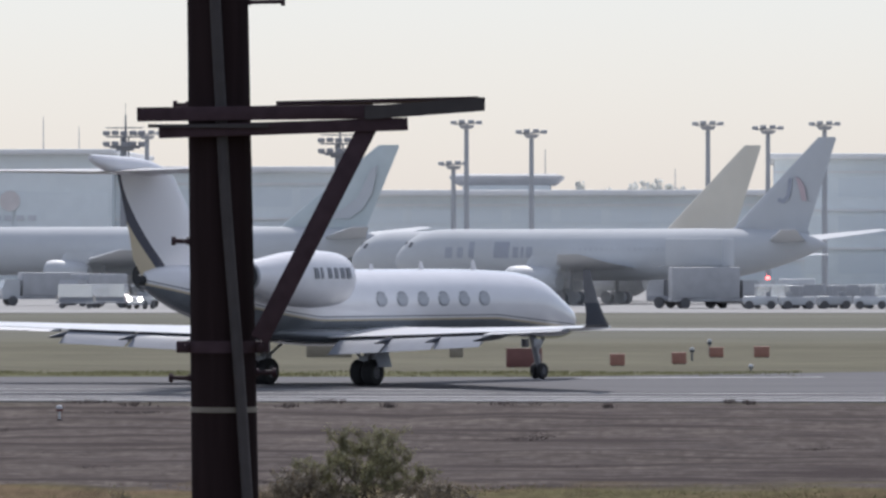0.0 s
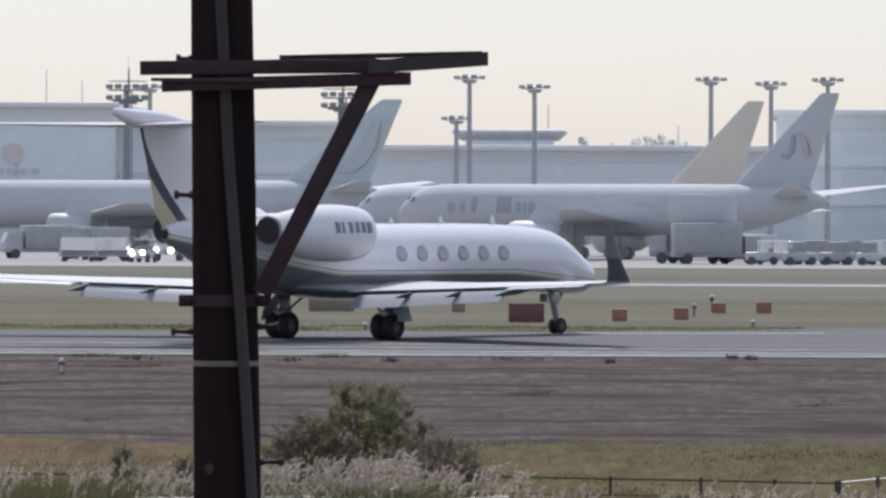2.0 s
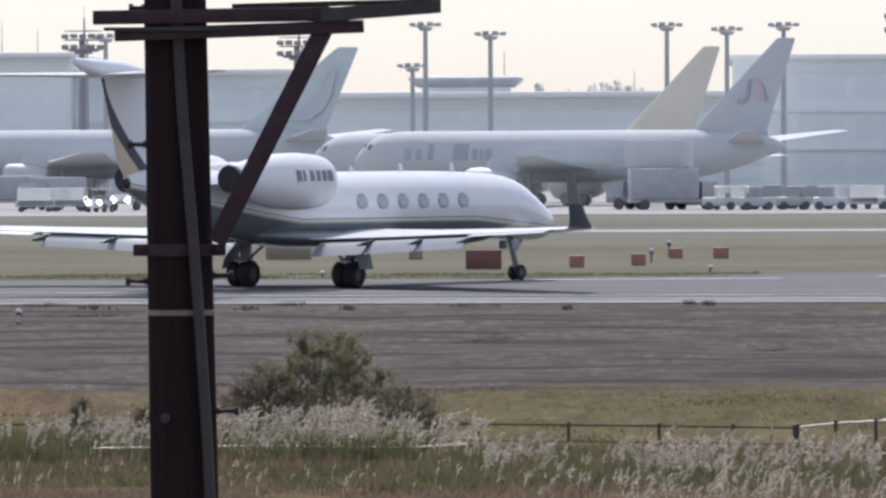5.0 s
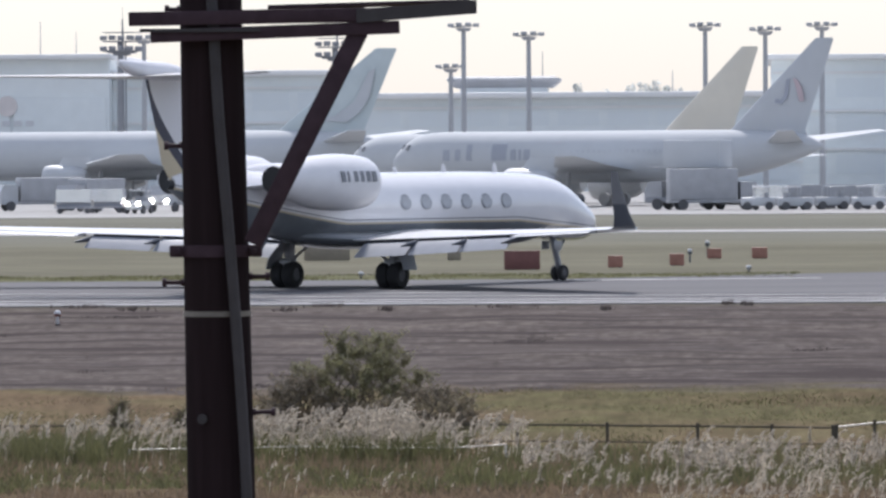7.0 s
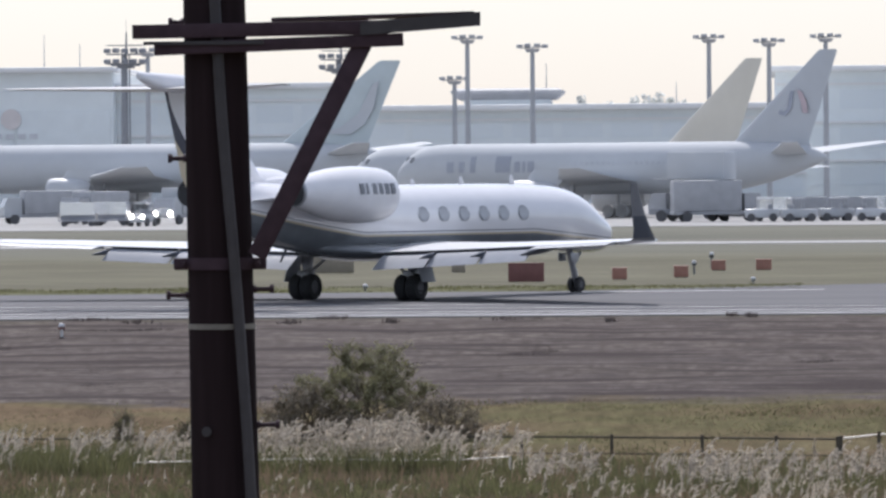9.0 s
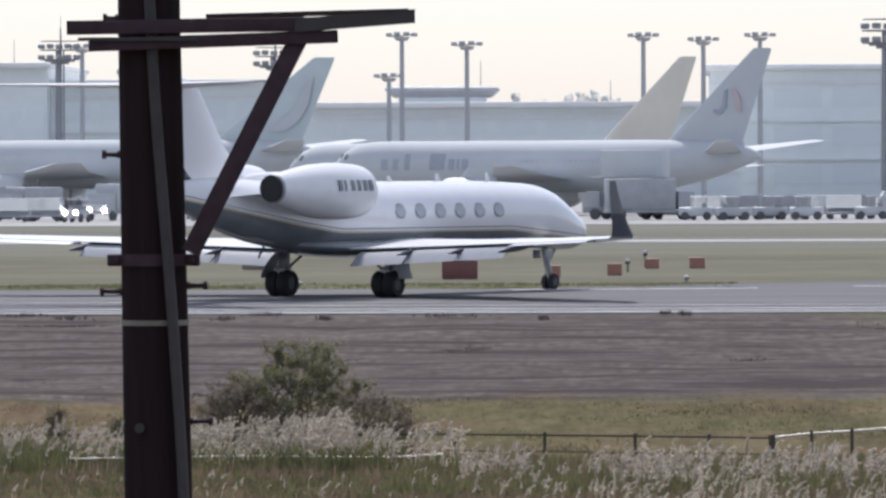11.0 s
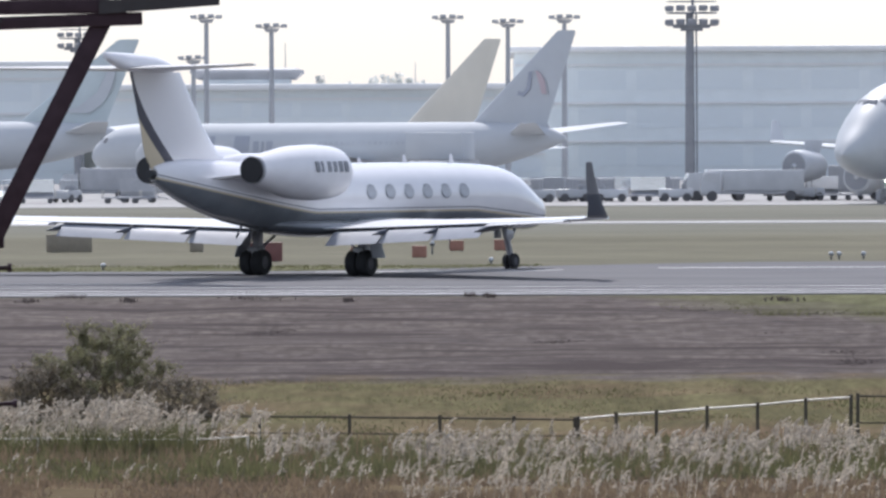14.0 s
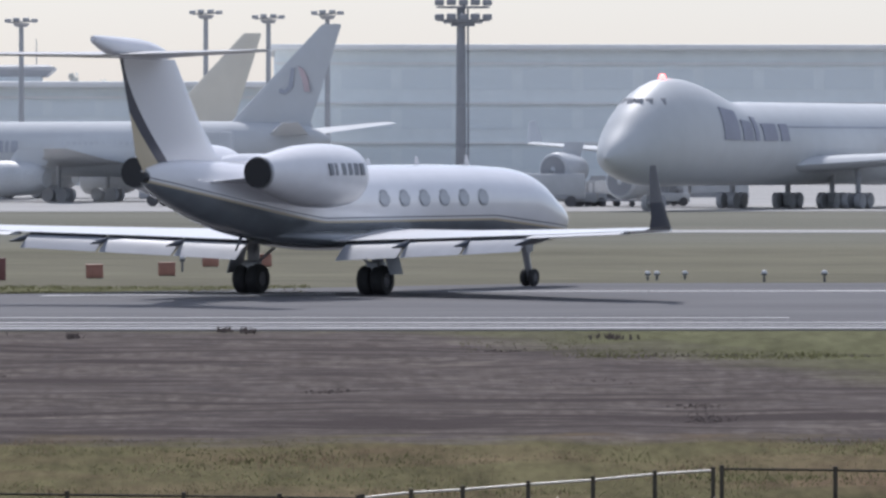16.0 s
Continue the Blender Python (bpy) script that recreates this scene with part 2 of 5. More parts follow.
M["truck"] = plain("truck_paint", (0.44, 0.46, 0.48), 0.5, 0, 1, 0.3, 0.1)
M["truckwhite"] = plain("van_paint", (0.54, 0.56, 0.58), 0.35, 0, 1, 0.3, 0.1)
M["cargo"] = plain("cargo_grey", (0.38, 0.39, 0.41), 0.6, 0, 1, 0.3, 0.15)
M["lamp"] = glow("headlamp_glow", (1.0, 0.93, 0.78), 25.0)
M["beacon"] = glow("red_beacon_glow", (1.0, 0.12, 0.10), 6.0)


# ---- shapes ----
def part(name, bm, material, parent=None, label="", smooth=35):
    me = bpy.data.meshes.new(name)
    bmesh.ops.recalc_face_normals(bm, faces=bm.faces)
    bm.to_mesh(me)
    bm.free()
    me.materials.append(M[material] if isinstance(material, str) else material)
    if smooth:
        me.shade_smooth()
        me.set_sharp_from_angle(angle=radians(smooth))
    ob = new(name, me)
    if parent:
        ob.parent = parent
    if label:
        ob["label"] = label
    return ob


def thing(name, label, category, m=None, group="", kind=""):
    ob = new(name)
    if m is not None:
        ob.matrix_world = m
    return tagged(ob, label, category, group, kind)


def box(bm, cx, cy, cz, sx, sy, sz, bevel=0.0, m=None):
    r = bmesh.ops.create_cube(bm, size=1.0, matrix=Matrix.Translation((cx, cy, cz)) @ Matrix.Diagonal((sx, sy, sz, 1)))
    if bevel:
        es = list({e for v in r["verts"] for e in v.link_edges})
        b = bmesh.ops.bevel(bm, geom=es, offset=bevel, segments=2, affect="EDGES", profile=0.5)
        vs = list({v for f in b["faces"] for v in f.verts} | {v for v in r["verts"] if v.is_valid})
    else:
        vs = r["verts"]
    if m is not None:
        bmesh.ops.transform(bm, matrix=m, verts=vs)
    return bm


def rod(bm, a, b, r0, r1=None, n=10):
    a, b = Vector(a), Vector(b)
    r1 = r0 if r1 is None else r1
    q = (b - a).to_track_quat("Z", "Y")
    lo, hi = [], []
    for i in range(n):
        d = q @ Vector((math.cos(2 * math.pi * i / n), math.sin(2 * math.pi * i / n), 0))
        lo.append(bm.verts.new(a + d * r0))
        hi.append(bm.verts.new(b + d * r1))
    for i in range(n):
        j = (i + 1) % n
        bm.faces.new((lo[i], lo[j], hi[j], hi[i]))
    bm.faces.new(lo[::-1])
    bm.faces.new(hi)
    return bm


def skin(bm, rings, caps=True):
    """Join rings of equal count of points into a tube."""
    vs = [[bm.verts.new(p) for p in ring] for ring in rings]
    n = len(vs[0])
    for a, b in zip(vs, vs[1:]):
        for i in range(n):
            j = (i + 1) % n
            bm.faces.new((a[i], a[j], b[j], b[i]))
    if caps:
        bm.faces.new(vs[0][::-1])
        bm.faces.new(vs[-1])
    return bm


def spline(rows, steps):
    """Catmull-Rom through rows of numbers; steps points between each two."""
    rows = [np.array(r, float) for r in rows]
    rows = [2 * rows[0] - rows[1]] + rows + [2 * rows[-1] - rows[-2]]
    out = []
    for a, b, c, d in zip(rows, rows[1:], rows[2:], rows[3:]):
        for i in range(steps):
            t = i / steps
            out.append(0.5 * (2 * b + (c - a) * t + (2 * a - 5 * b + 4 * c - d) * t * t + (3 * b - 3 * c + d - a) * t ** 3))
    return out + [rows[-2]]


def body(bm, rows, n=40, steps=4, y=0.0):
    """Fuselage or nacelle: rows of x, z of centre, half width, height above and depth below the centre."""
    rings = []
    for x, zc, w, up, dn in spline(rows, steps):
        w, up, dn = max(w, 0.01), max(up, 0.01), max(dn, 0.01)
        rings.append([(x, y + w * math.cos(a), zc + (up if math.sin(a) > 0 else dn) * math.sin(a)) for a in (2 * math.pi * i / n for i in range(n))])
    return skin(bm, rings)


FOIL = ((0, 0), (0.03, 0.45), (0.12, 0.85), (0.3, 1.0), (0.55, 0.8), (0.8, 0.38), (1, 0.03), (1, -0.03), (0.8, -0.2), (0.55, -0.5), (0.3, -0.7), (0.12, -0.62), (0.03, -0.35))


def foil(bm, sections, up=(0, 0, 1)):
    """Wing or fin: sections of leading edge point, chord, thickness; the chord runs back along -x."""
    up = Vector(up)
    rings = []
    for le, chord, thick in sections:
        rings.append([Vector(le) + Vector((-c * chord, 0, 0)) + up * (h * thick / 2) for c, h in FOIL])
    return skin(bm, rings)


def wheel(name, parent, x, y, z, r, w, rim=True):
    ob = new(name)
    ob.parent = parent
    ob.location = (x, y, z)
    bm = bmesh.new()
    prof = [(r * 0.5, -w / 2), (r * 0.9, -w / 2), (r * 0.985, -w * 0.36), (r, -w * 0.15), (r, w * 0.15), (r * 0.985, w * 0.36), (r * 0.9, w / 2), (r * 0.5, w / 2)]
    skin(bm, [[(rr * math.cos(a), yy, rr * math.sin(a)) for rr, yy in prof] for a in (2 * math.pi * i / 28 for i in range(29))], False)
    bmesh.ops.remove_doubles(bm, verts=bm.verts, dist=1e-4)
    part("tyre", bm, "rubber", ob)
    if rim:
        bm = bmesh.new()
        rod(bm, (0, -w * 0.42, 0), (0, w * 0.42, 0), r * 0.5, n=20)
        for i in range(6):
            a = i * math.pi / 3
            box(bm, r * 0.3 * math.cos(a), 0, r * 0.3 * math.sin(a), r * 0.12, w * 0.98, r * 0.12)
        part("rim", bm, "hub", ob)
    return ob


# ---- the ground ----
def lie(y):
    """Height of the ground at a distance: a bank falls from the taxiway to the fence."""
    if y >= 185:
        return 0.0
    if y >= 159:
        s = (185 - y) / 26
        return -3.1 * (s * 0.8 + 0.2 * s * s * (3 - 2 * s))
    return -3.1 - 0.1 * min(1, (159 - y) / 60)


def make_ground():
    bm = bmesh.new()
    ys = [-120, -40, 0, 30, 60, 90, 110] + [110 + 1.0 * i for i in range(1, 86)] + [200, 220, 240, 270, 320, 400, 520, 700, 1000, 1600, 2600, 4700]
    xs = [-2500, -900, -300, -120, -60] + [-40 + 2.0 * i for i in range(41)] + [60, 120, 300, 900, 2500]
    grid = []
    for y in ys:
        row = []
        for x in xs:
            z = lie(y)
            if abs(x) < 45 and y < 184:
                z += 0.10 * noise.noise((x * 0.25, y * 0.5, 0)) + 0.04 * noise.noise((x * 0.9, y * 1.4, 3))
            row.append(bm.verts.new((x, y, z)))
        grid.append(row)
    for a, b in zip(grid, grid[1:]):
        for i in range(len(xs) - 1):
            bm.faces.new((a[i], a[i + 1], b[i + 1], b[i]))
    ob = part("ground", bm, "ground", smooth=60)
    tagged(ob, "flat airfield ground of olive grass and bare raked soil", "ground", kind="structure")
    for p in ob.data.polygons:
        if p.normal.z < 0:
            ob.data.flip_normals()
            break


def slab(name, material, x0, x1, y0, y1, z, label, category="pavement", slant=0.0):
    bm = bmesh.new()
    lo = [bm.verts.new(p) for p in ((x0, y0, -0.3), (x1, y0 + slant, -0.3), (x1, y1 + slant, -0.3), (x0, y1, -0.3))]
    hi = [bm.verts.new((v.co.x, v.co.y, z)) for v in lo]
    bm.faces.new(hi)
    for i in range(4):
        bm.faces.new((lo[i], lo[(i + 1) % 4], hi[(i + 1) % 4], hi[i]))
    return tagged(part(name, bm, material, smooth=0), label, category, kind="structure")


def stripe(x0, y0, x1, y1, w, z=0.034):
    """A painted line of width w on the pavement."""
    bm = bmesh.new()
    a, b = Vector((x0, y0, z)), Vector((x1, y1, z))
    s = (b - a).normalized().cross(Vector((0, 0, 1))) * w / 2
    lo = [bm.verts.new(p) for p in (a - s, b - s, b + s, a + s)]
    r = bmesh.ops.extrude_face_region(bm, geom=[bm.faces.new(lo)])
    bmesh.ops.translate(bm, vec=(0, 0, -0.006), verts=[v for v in r["geom"] if isinstance(v, bmesh.types.BMVert)])
    tagged(part("painted_line", bm, "line", smooth=0), "worn white line painted on the taxiway", "road marking", kind="structure")


make_ground()
def taxiway():
    """The taxiway's far edge swings away where another joins it."""
    bm = bmesh.new()
    rim = [(-160, 185.6), (160, 185.6), (160, 243), (10, 240), (1, 232.5), (-7, 225), (-160, 224)]
    lo = [bm.verts.new((x, y, -0.3)) for x, y in rim]
    hi = [bm.verts.new((x, y, 0.03)) for x, y in rim]
    bm.faces.new(hi)
    for i in range(len(rim)):
        j = (i + 1) % len(rim)
        bm.faces.new((lo[i], lo[j], hi[j], hi[i]))
    tagged(part("taxiway", bm, "asphalt", smooth=0), "grey asphalt taxiway with worn white lines", "pavement", kind="structure")


taxiway()
slab("taxiway_far", "concrete", -400, 400, 373, 386, 0.03, "pale concrete taxiway in front of the apron")
slab("apron", "concrete", -700, 900, 500, 1150, 0.03, "pale concrete apron under the parked aircraft", "apron")
for row in ((-80, 187.4, 120, 187.2, 0.5), (-80, 190.0, 60, 189.3, 0.25), (-80, 193.2, 40, 191.6, 0.4), (-80, 199.4, 14, 196.4, 0.3), (-6.2, 222.6, 2.6, 224.6, 0.7), (6.2, 228.0, 130, 229.5, 0.8), (-80, 204.5, -8, 202.5, 0.2)):
    stripe(*row)
for row in ((-300, 380, 300, 380, 1.2),):
    stripe(*row)


# ---- business jet ----
# seconds, and the place of the main gear's middle on the ground
TAXI = ((0.0, -14.72, 210.0), (0.5, -14.48, 210.07), (1.0, -14.32, 210.14), (1.5, -14.21, 210.21), (2.0, -14.13, 210.29), (2.5, -14.09, 210.36), (3.0, -14.07, 210.43),
        (3.5, -14.065, 210.5), (4.0, -14.06, 210.57), (4.2, -14.055, 210.6), (6.3, -13.95, 210.8), (6.5, -13.91, 210.82), (7.0, -13.85, 210.86), (7.5, -13.77, 210.91),
        (8.0, -13.67, 210.96), (8.5, -13.54, 211.01), (9.0, -13.38, 211.05), (9.5, -13.17, 211.1), (9.7, -13.06, 211.18), (11.8, -11.22, 212.0), (12.0, -10.94, 212.2),
        (12.5, -10.15, 212.9), (13.0, -9.13, 213.8), (13.5, -7.86, 215.0), (14.0, -6.32, 216.4), (14.5, -4.61, 218.0), (15.0, -2.62, 219.8), (15.5, -0.38, 221.9), (16.0, 1.95, 224.1))


def taxi(t, c):
    """Column c of the rows above at t seconds, smooth from row to row."""
    ts, ps = [r[0] for r in TAXI], [r[c] for r in TAXI]
    sl = [(ps[min(i + 1, len(ts) - 1)] - ps[max(i - 1, 0)]) / (ts[min(i + 1, len(ts) - 1)] - ts[max(i - 1, 0)]) for i in range(len(ts))]
    i = max(0, min(len(ts) - 2, sum(1 for x in ts if x <= t) - 1))
    h = ts[i + 1] - ts[i]
    s = (t - ts[i]) / h
    return ((2 * s ** 3 - 3 * s * s + 1) * ps[i] + (s ** 3 - 2 * s * s + s) * h * sl[i]
            + (-2 * s ** 3 + 3 * s * s) * ps[i + 1] + (s ** 3 - s * s) * h * sl[i + 1])


def jet_pose(t):
    return pose(taxi(t, 1), taxi(t, 2), 0.03, 0, 0, 58.2 + 0.6 * min(1, t / 9))


def gulf_wing(bm, s, z0=1.62):
    secs = []
    for y, le, chord, th, dz in ((0.6, 5.4, 6.6, 0.75, 0.0), (1.6, 4.75, 5.7, 0.62, 0.02), (4.8, 2.85, 4.0, 0.42, 0.12), (9.5, 0.15, 2.75, 0.27, 0.28), (13.25, -2.05, 1.6, 0.16, 0.43)):
        secs.append(((le, s * y, z0 + dz), chord, th))
    return foil(bm, secs)


def make_jet():
    jet = thing("business_jet", "white business jet with dark belly taxiing on the asphalt", "airplane", jet_pose(0))
    fus = [(15.75, 1.96, 0.03, 0.03, 0.03), (15.62, 1.97, 0.27, 0.23, 0.25), (15.3, 2.01, 0.55, 0.45, 0.46), (14.8, 2.12, 0.84, 0.60, 0.68), (14.1, 2.25, 1.0, 0.85, 0.82),
           (13.3, 2.42, 1.11, 1.10, 0.96), (12.3, 2.62, 1.18, 1.14, 1.12), (10.8, 2.69, 1.2, 1.17, 1.17), (8, 2.72, 1.2, 1.2, 1.2), (4, 2.72, 1.2, 1.2, 1.2), (0, 2.72, 1.2, 1.2, 1.2), (-2.5, 2.75, 1.18, 1.2, 1.16),
           (-5, 2.94, 1.03, 1.08, 1.04), (-7.2, 3.22, 0.74, 0.86, 0.80), (-8.6, 3.42, 0.46, 0.6, 0.52), (-9.35, 3.54, 0.25, 0.34, 0.3), (-9.55, 3.56, 0.2, 0.25, 0.22)]
    fb = part("fuselage", body(bmesh.new(), fus, 48, 5), "jet", jet)
    bm = bmesh.new()
    rod(bm, (-9.5, 0, 3.56), (-9.8, 0, 3.58), 0.17, 0.15, 16)
    part("tail_exhaust", bm, "dark", jet)
    # wing box fairing
    part("belly_fairing", body(bmesh.new(), [(6.2, 1.75, 0.2, 0.1, 0.05), (5.0, 1.7, 1.0, 0.3, 0.22), (2.5, 1.65, 1.38, 0.4, 0.34), (-0.5, 1.65, 1.38, 0.4, 0.32), (-2.5, 1.75, 0.9, 0.3, 0.2), (-3.6, 1.9, 0.2, 0.1, 0.08)], 32, 4), "jet", jet)
    for s in (-1, 1):
        wing = part("wing", gulf_wing(bmesh.new(), s), "wing_grey", jet, "swept pale wing")
        # bright leading edge
        bm = bmesh.new()
        for (y0, l0, d0), (y1, l1, d1) in zip(((1.6, 4.77, 0.02), (4.8, 2.87, 0.12), (9.5, 0.17, 0.28)), ((4.8, 2.87, 0.12), (9.5, 0.17, 0.28), (13.25, -2.03, 0.43))):
            rod(bm, (l0, s * y0, 1.63 + d0), (l1, s * y1, 1.63 + d1), 0.07, 0.055, 8)
        part("leading_edge", bm, "alu", wing, "polished metal leading edge")
        # flap panels at the trailing edge, drooped a little
        for y0, y1 in ((1.75, 3.9), (4.0, 6.3), (6.4, 8.7), (9.0, 12.6)):
            def te(y):
                k = ((1.6, -0.95, 0.02), (4.8, -1.15, 0.12), (9.5, -2.6, 0.28), (13.25, -3.65, 0.43))
                for (ya, xa, da), (yb, xb, db) in zip(k, k[1:]):
                    if y <= yb:
                        f = (y - ya) / (yb - ya)
                        return xa + (xb - xa) * f, da + (db - da) * f
                return k[-1][1:]
            turn = Matrix.Rotation(radians(-33 if y1 < 9 else -4), 3, "Y")
            rings = []
            for y in (y0, y1):
                x, d = te(y)
                chord = 0.95 - 0.028 * y
                rings.append([Vector((x + 0.06, s * y, (1.52 if y1 < 9 else 1.57) + d)) + turn @ Vector((-c * chord, 0, h * 0.05)) for c, h in FOIL])
            bm = skin(bmesh.new(), rings)
            part("flap", bm, "flap", wing, "lowered flap with shade put into its grey")
            # a dark rod stands in for the shade between wing and flap
            (xa, da), (xb, db) = te(y0), te(y1)
            bm = bmesh.new()
            rod(bm, (xa + 0.05, s * y0, 1.565 + da), (xb + 0.05, s * y1, 1.565 + db), 0.055, 0.045, 6)
            part("flap_gap", bm, "dark", wing)
        # hinge fairings
        for y in (3.95, 6.35, 8.8):
            x = {3.95: -1.1, 6.35: -1.6, 8.8: -2.35}[y]
            bm = body(bmesh.new(), [(x + 1.3, 1.58 + y * 0.026, 0.03, 0.03, 0.03), (x + 0.5, 1.52 + y * 0.026, 0.09, 0.08, 0.12), (x - 0.35, 1.44 + y * 0.026, 0.07, 0.07, 0.1), (x - 0.95, 1.36 + y * 0.026, 0.02, 0.02, 0.02)], 12, 3, s * y)
            part("flap_fairing", bm, "slate", wing)
        # winglet: dark root, grey blade
        bm = foil(bmesh.new(), [((-2.0, s * 13.2, 2.04), 1.6, 0.16), ((-2.4, s * 13.46, 2.12), 1.36, 0.13), ((-2.85, s * 13.56, 2.45), 1.02, 0.1), ((-3.22, s * 13.62, 2.85), 0.82, 0.08)], (0, s * 0.9, 0.4))
        part("winglet_root", bm, "slate", wing, "dark winglet base")
        bm = foil(bmesh.new(), [((-3.22, s * 13.62, 2.85), 0.82, 0.08), ((-3.78, s * 13.74, 3.55), 0.54, 0.06), ((-4.02, s * 13.8, 3.92), 0.38, 0.04)], (0, s * 0.98, 0.2))
        part("winglet", bm, "blade", wing, "upright grey winglet blade")
        # engine
        nac = part("nacelle", body(bmesh.new(), [(-1.78, 3.6, 0.72, 0.72, 0.72), (-1.66, 3.6, 0.80, 0.80, 0.80), (-2.0, 3.6, 0.89, 0.89, 0.89), (-3.1, 3.6, 0.955, 0.955, 0.955), (-4.5, 3.62, 0.88, 0.88, 0.88), (-5.7, 3.67, 0.66, 0.66, 0.66), (-6.6, 3.7, 0.48, 0.48, 0.48)], 36, 4, s * 2.12), "white", jet, "white engine nacelle")
        bm = bmesh.new()
        rod(bm, (-1.76, s * 2.12, 3.6), (-1.63, s * 2.12, 3.6), 0.72, 0.76, 28)
        part("intake_lip", bm, "alu", nac)
        bm = bmesh.new()
        rod(bm, (-1.74, s * 2.12, 3.6), (-1.625, s * 2.12, 3.6), 0.64, n=28)
        part("fan", bm, "dark", nac)
        bm = bmesh.new()
        rod(bm, (-6.5, s * 2.12, 3.7), (-6.8, s * 2.12, 3.7), 0.46, 0.44, 28)
        part("exhaust", bm, "dark", nac, "dark engine exhaust")
        bm = bmesh.new()
        rod(bm, (-6.35, s * 2.12, 3.7), (-6.72, s * 2.12, 3.7), 0.50, 0.47, 28)
        part("exhaust_ring", bm, "steel", nac)
        # registration on the cowl, as plain bars
        for i in range(6):
            a0, a1 = 0.02, 0.40
            bm = bmesh.new()
            ring = []
            for k in range(4):
                a = a0 + (a1 - a0) * k / 3
                ring.append((0.965 * math.cos(a), 0.965 * math.sin(a)))
            x0 = -4.15 + 0.36 * i
            rows = [[bm.verts.new((x, s * (2.12 + cy), 3.6 + cz)) for cy, cz in ring] for x in (x0, x0 + (0.10 if i == 1 else 0.22))]
            for k in range(3):
                bm.faces.new((rows[0][k], rows[0][k + 1], rows[1][k + 1], rows[1][k]))
            r = bmesh.ops.extrude_face_region(bm, geom=bm.faces[:])
            bmesh.ops.translate(bm, vec=(0, -s * 0.03, -0.008), verts=[v for v in r["geom"] if isinstance(v, bmesh.types.BMVert)])
            part("letter_bar", bm, "letter", nac)
        # pylon
        bm = foil(bmesh.new(), [((-2.6, s * 0.7, 3.42), 4.6, 0.34), ((-2.8, s * 1.5, 3.55), 3.6, 0.30)])
        part("pylon", bm, "white", jet)
        # tailplane
        bm = foil(bmesh.new(), [((-8.6, s * 0.05, 7.10), 2.9, 0.3), ((-8.95, s * 0.6, 7.10), 2.6, 0.24), ((-11.45, s * 5.36, 7.16), 1.15, 0.09)])
        stab = part("tailplane", bm, "tailgrey", jet, "swept tailplane on top of the fin")
        bm = bmesh.new()
        rod(bm, (-8.68, s * 0.6, 7.13), (-11.43, s * 5.36, 7.165), 0.05, 0.03, 8)
        part("leading_edge", bm, "alu", stab)
        # cabin windows
        for i in range(6):
            x = 2.28 + 1.245 * i
            win = new("cabin_window")
            win.parent = jet
            win.location = (x, s * 1.168, 2.9)
            for nm, mt, k, dd in (("window_frame", "fan", 1.0, 0.02), ("pane", "glass", 0.80, 0.034)):
                bm = bmesh.new()
                ring = [(0.345 * k * math.cos(a), 0.262 * k * math.sin(a)) for a in (2 * math.pi * j / 24 for j in range(24))]
                skin(bm, [[(u, s * (-0.06 + 0.0), v) for u, v in ring], [(u, s * (dd - 0.20 * v - 0.15 * v * v), v) for u, v in ring]])
                part(nm, bm, mt, win)
        # main gear: leg, brace, door and two wheels
        gear = new("main_gear")
        gear.parent = jet
        gear.location = (0, s * 2.19, 0)
        bm = bmesh.new()
        rod(bm, (0.22, 0, 0.78), (0.16, 0, 1.62), 0.12, 0.17, 12)
        rod(bm, (0, 0, 0.45), (0.26, 0, 0.82), 0.10, 0.13, 12)
        box(bm, 0.05, 0, 0.86, 0.5, 0.46, 0.30, 0.06)
        box(bm, 0.16, 0, 1.2, 0.36, 0.30, 0.6, 0.08)
        rod(bm, (0, -0.38, 0.45), (0, 0.38, 0.45), 0.06, n=10)
        rod(bm, (-0.05, 0, 0.75), (0.1, -s * 0.9, 1.5), 0.05, n=8)
        rod(bm, (-0.25, 0, 0.62), (0.02, 0, 1.0), 0.04, n=8)
        part("leg", bm, "steel", gear)
        box(bm := bmesh.new(), 0.10, s * 0.42, 1.06, 0.80, 0.04, 0.95, 0.015)
        bmesh.ops.rotate(bm, cent=(0.1, s * 0.4, 1.5), matrix=Matrix.Rotation(radians(s * 16), 3, "X"), verts=bm.verts)
        part("gear_door", bm, "flap", gear, "grey gear door")
    # fin, bullet and dorsal fairing
    part("fin", foil(bmesh.new(), [((-3.9, 0, 3.7), 5.7, 0.36), ((-5.6, 0, 4.25), 4.45, 0.42), ((-6.55, 0, 5.2), 3.75, 0.36), ((-7.9, 0, 7.0), 3.0, 0.3)], (0, 1, 0)), "fin", jet, "white fin with dark and gold sweep")
    part("bullet", body(bmesh.new(), [(-8.1, 7.08, 0.03, 0.03, 0.03), (-8.7, 7.12, 0.2, 0.22, 0.15), (-9.7, 7.15, 0.33, 0.40, 0.18), (-11.2, 7.24, 0.29, 0.38, 0.2), (-12.2, 7.48, 0.13, 0.16, 0.12), (-12.35, 7.54, 0.06, 0.08, 0.06)], 20, 4), "white", jet)
    part("air_scoop", body(bmesh.new(), [(-2.2, 4.05, 0.14, 0.12, 0.2), (-2.8, 4.05, 0.22, 0.2, 0.25), (-4.5, 4.0, 0.25, 0.24, 0.25), (-6.0, 3.95, 0.1, 0.1, 0.15)], 16, 4), "white", jet)
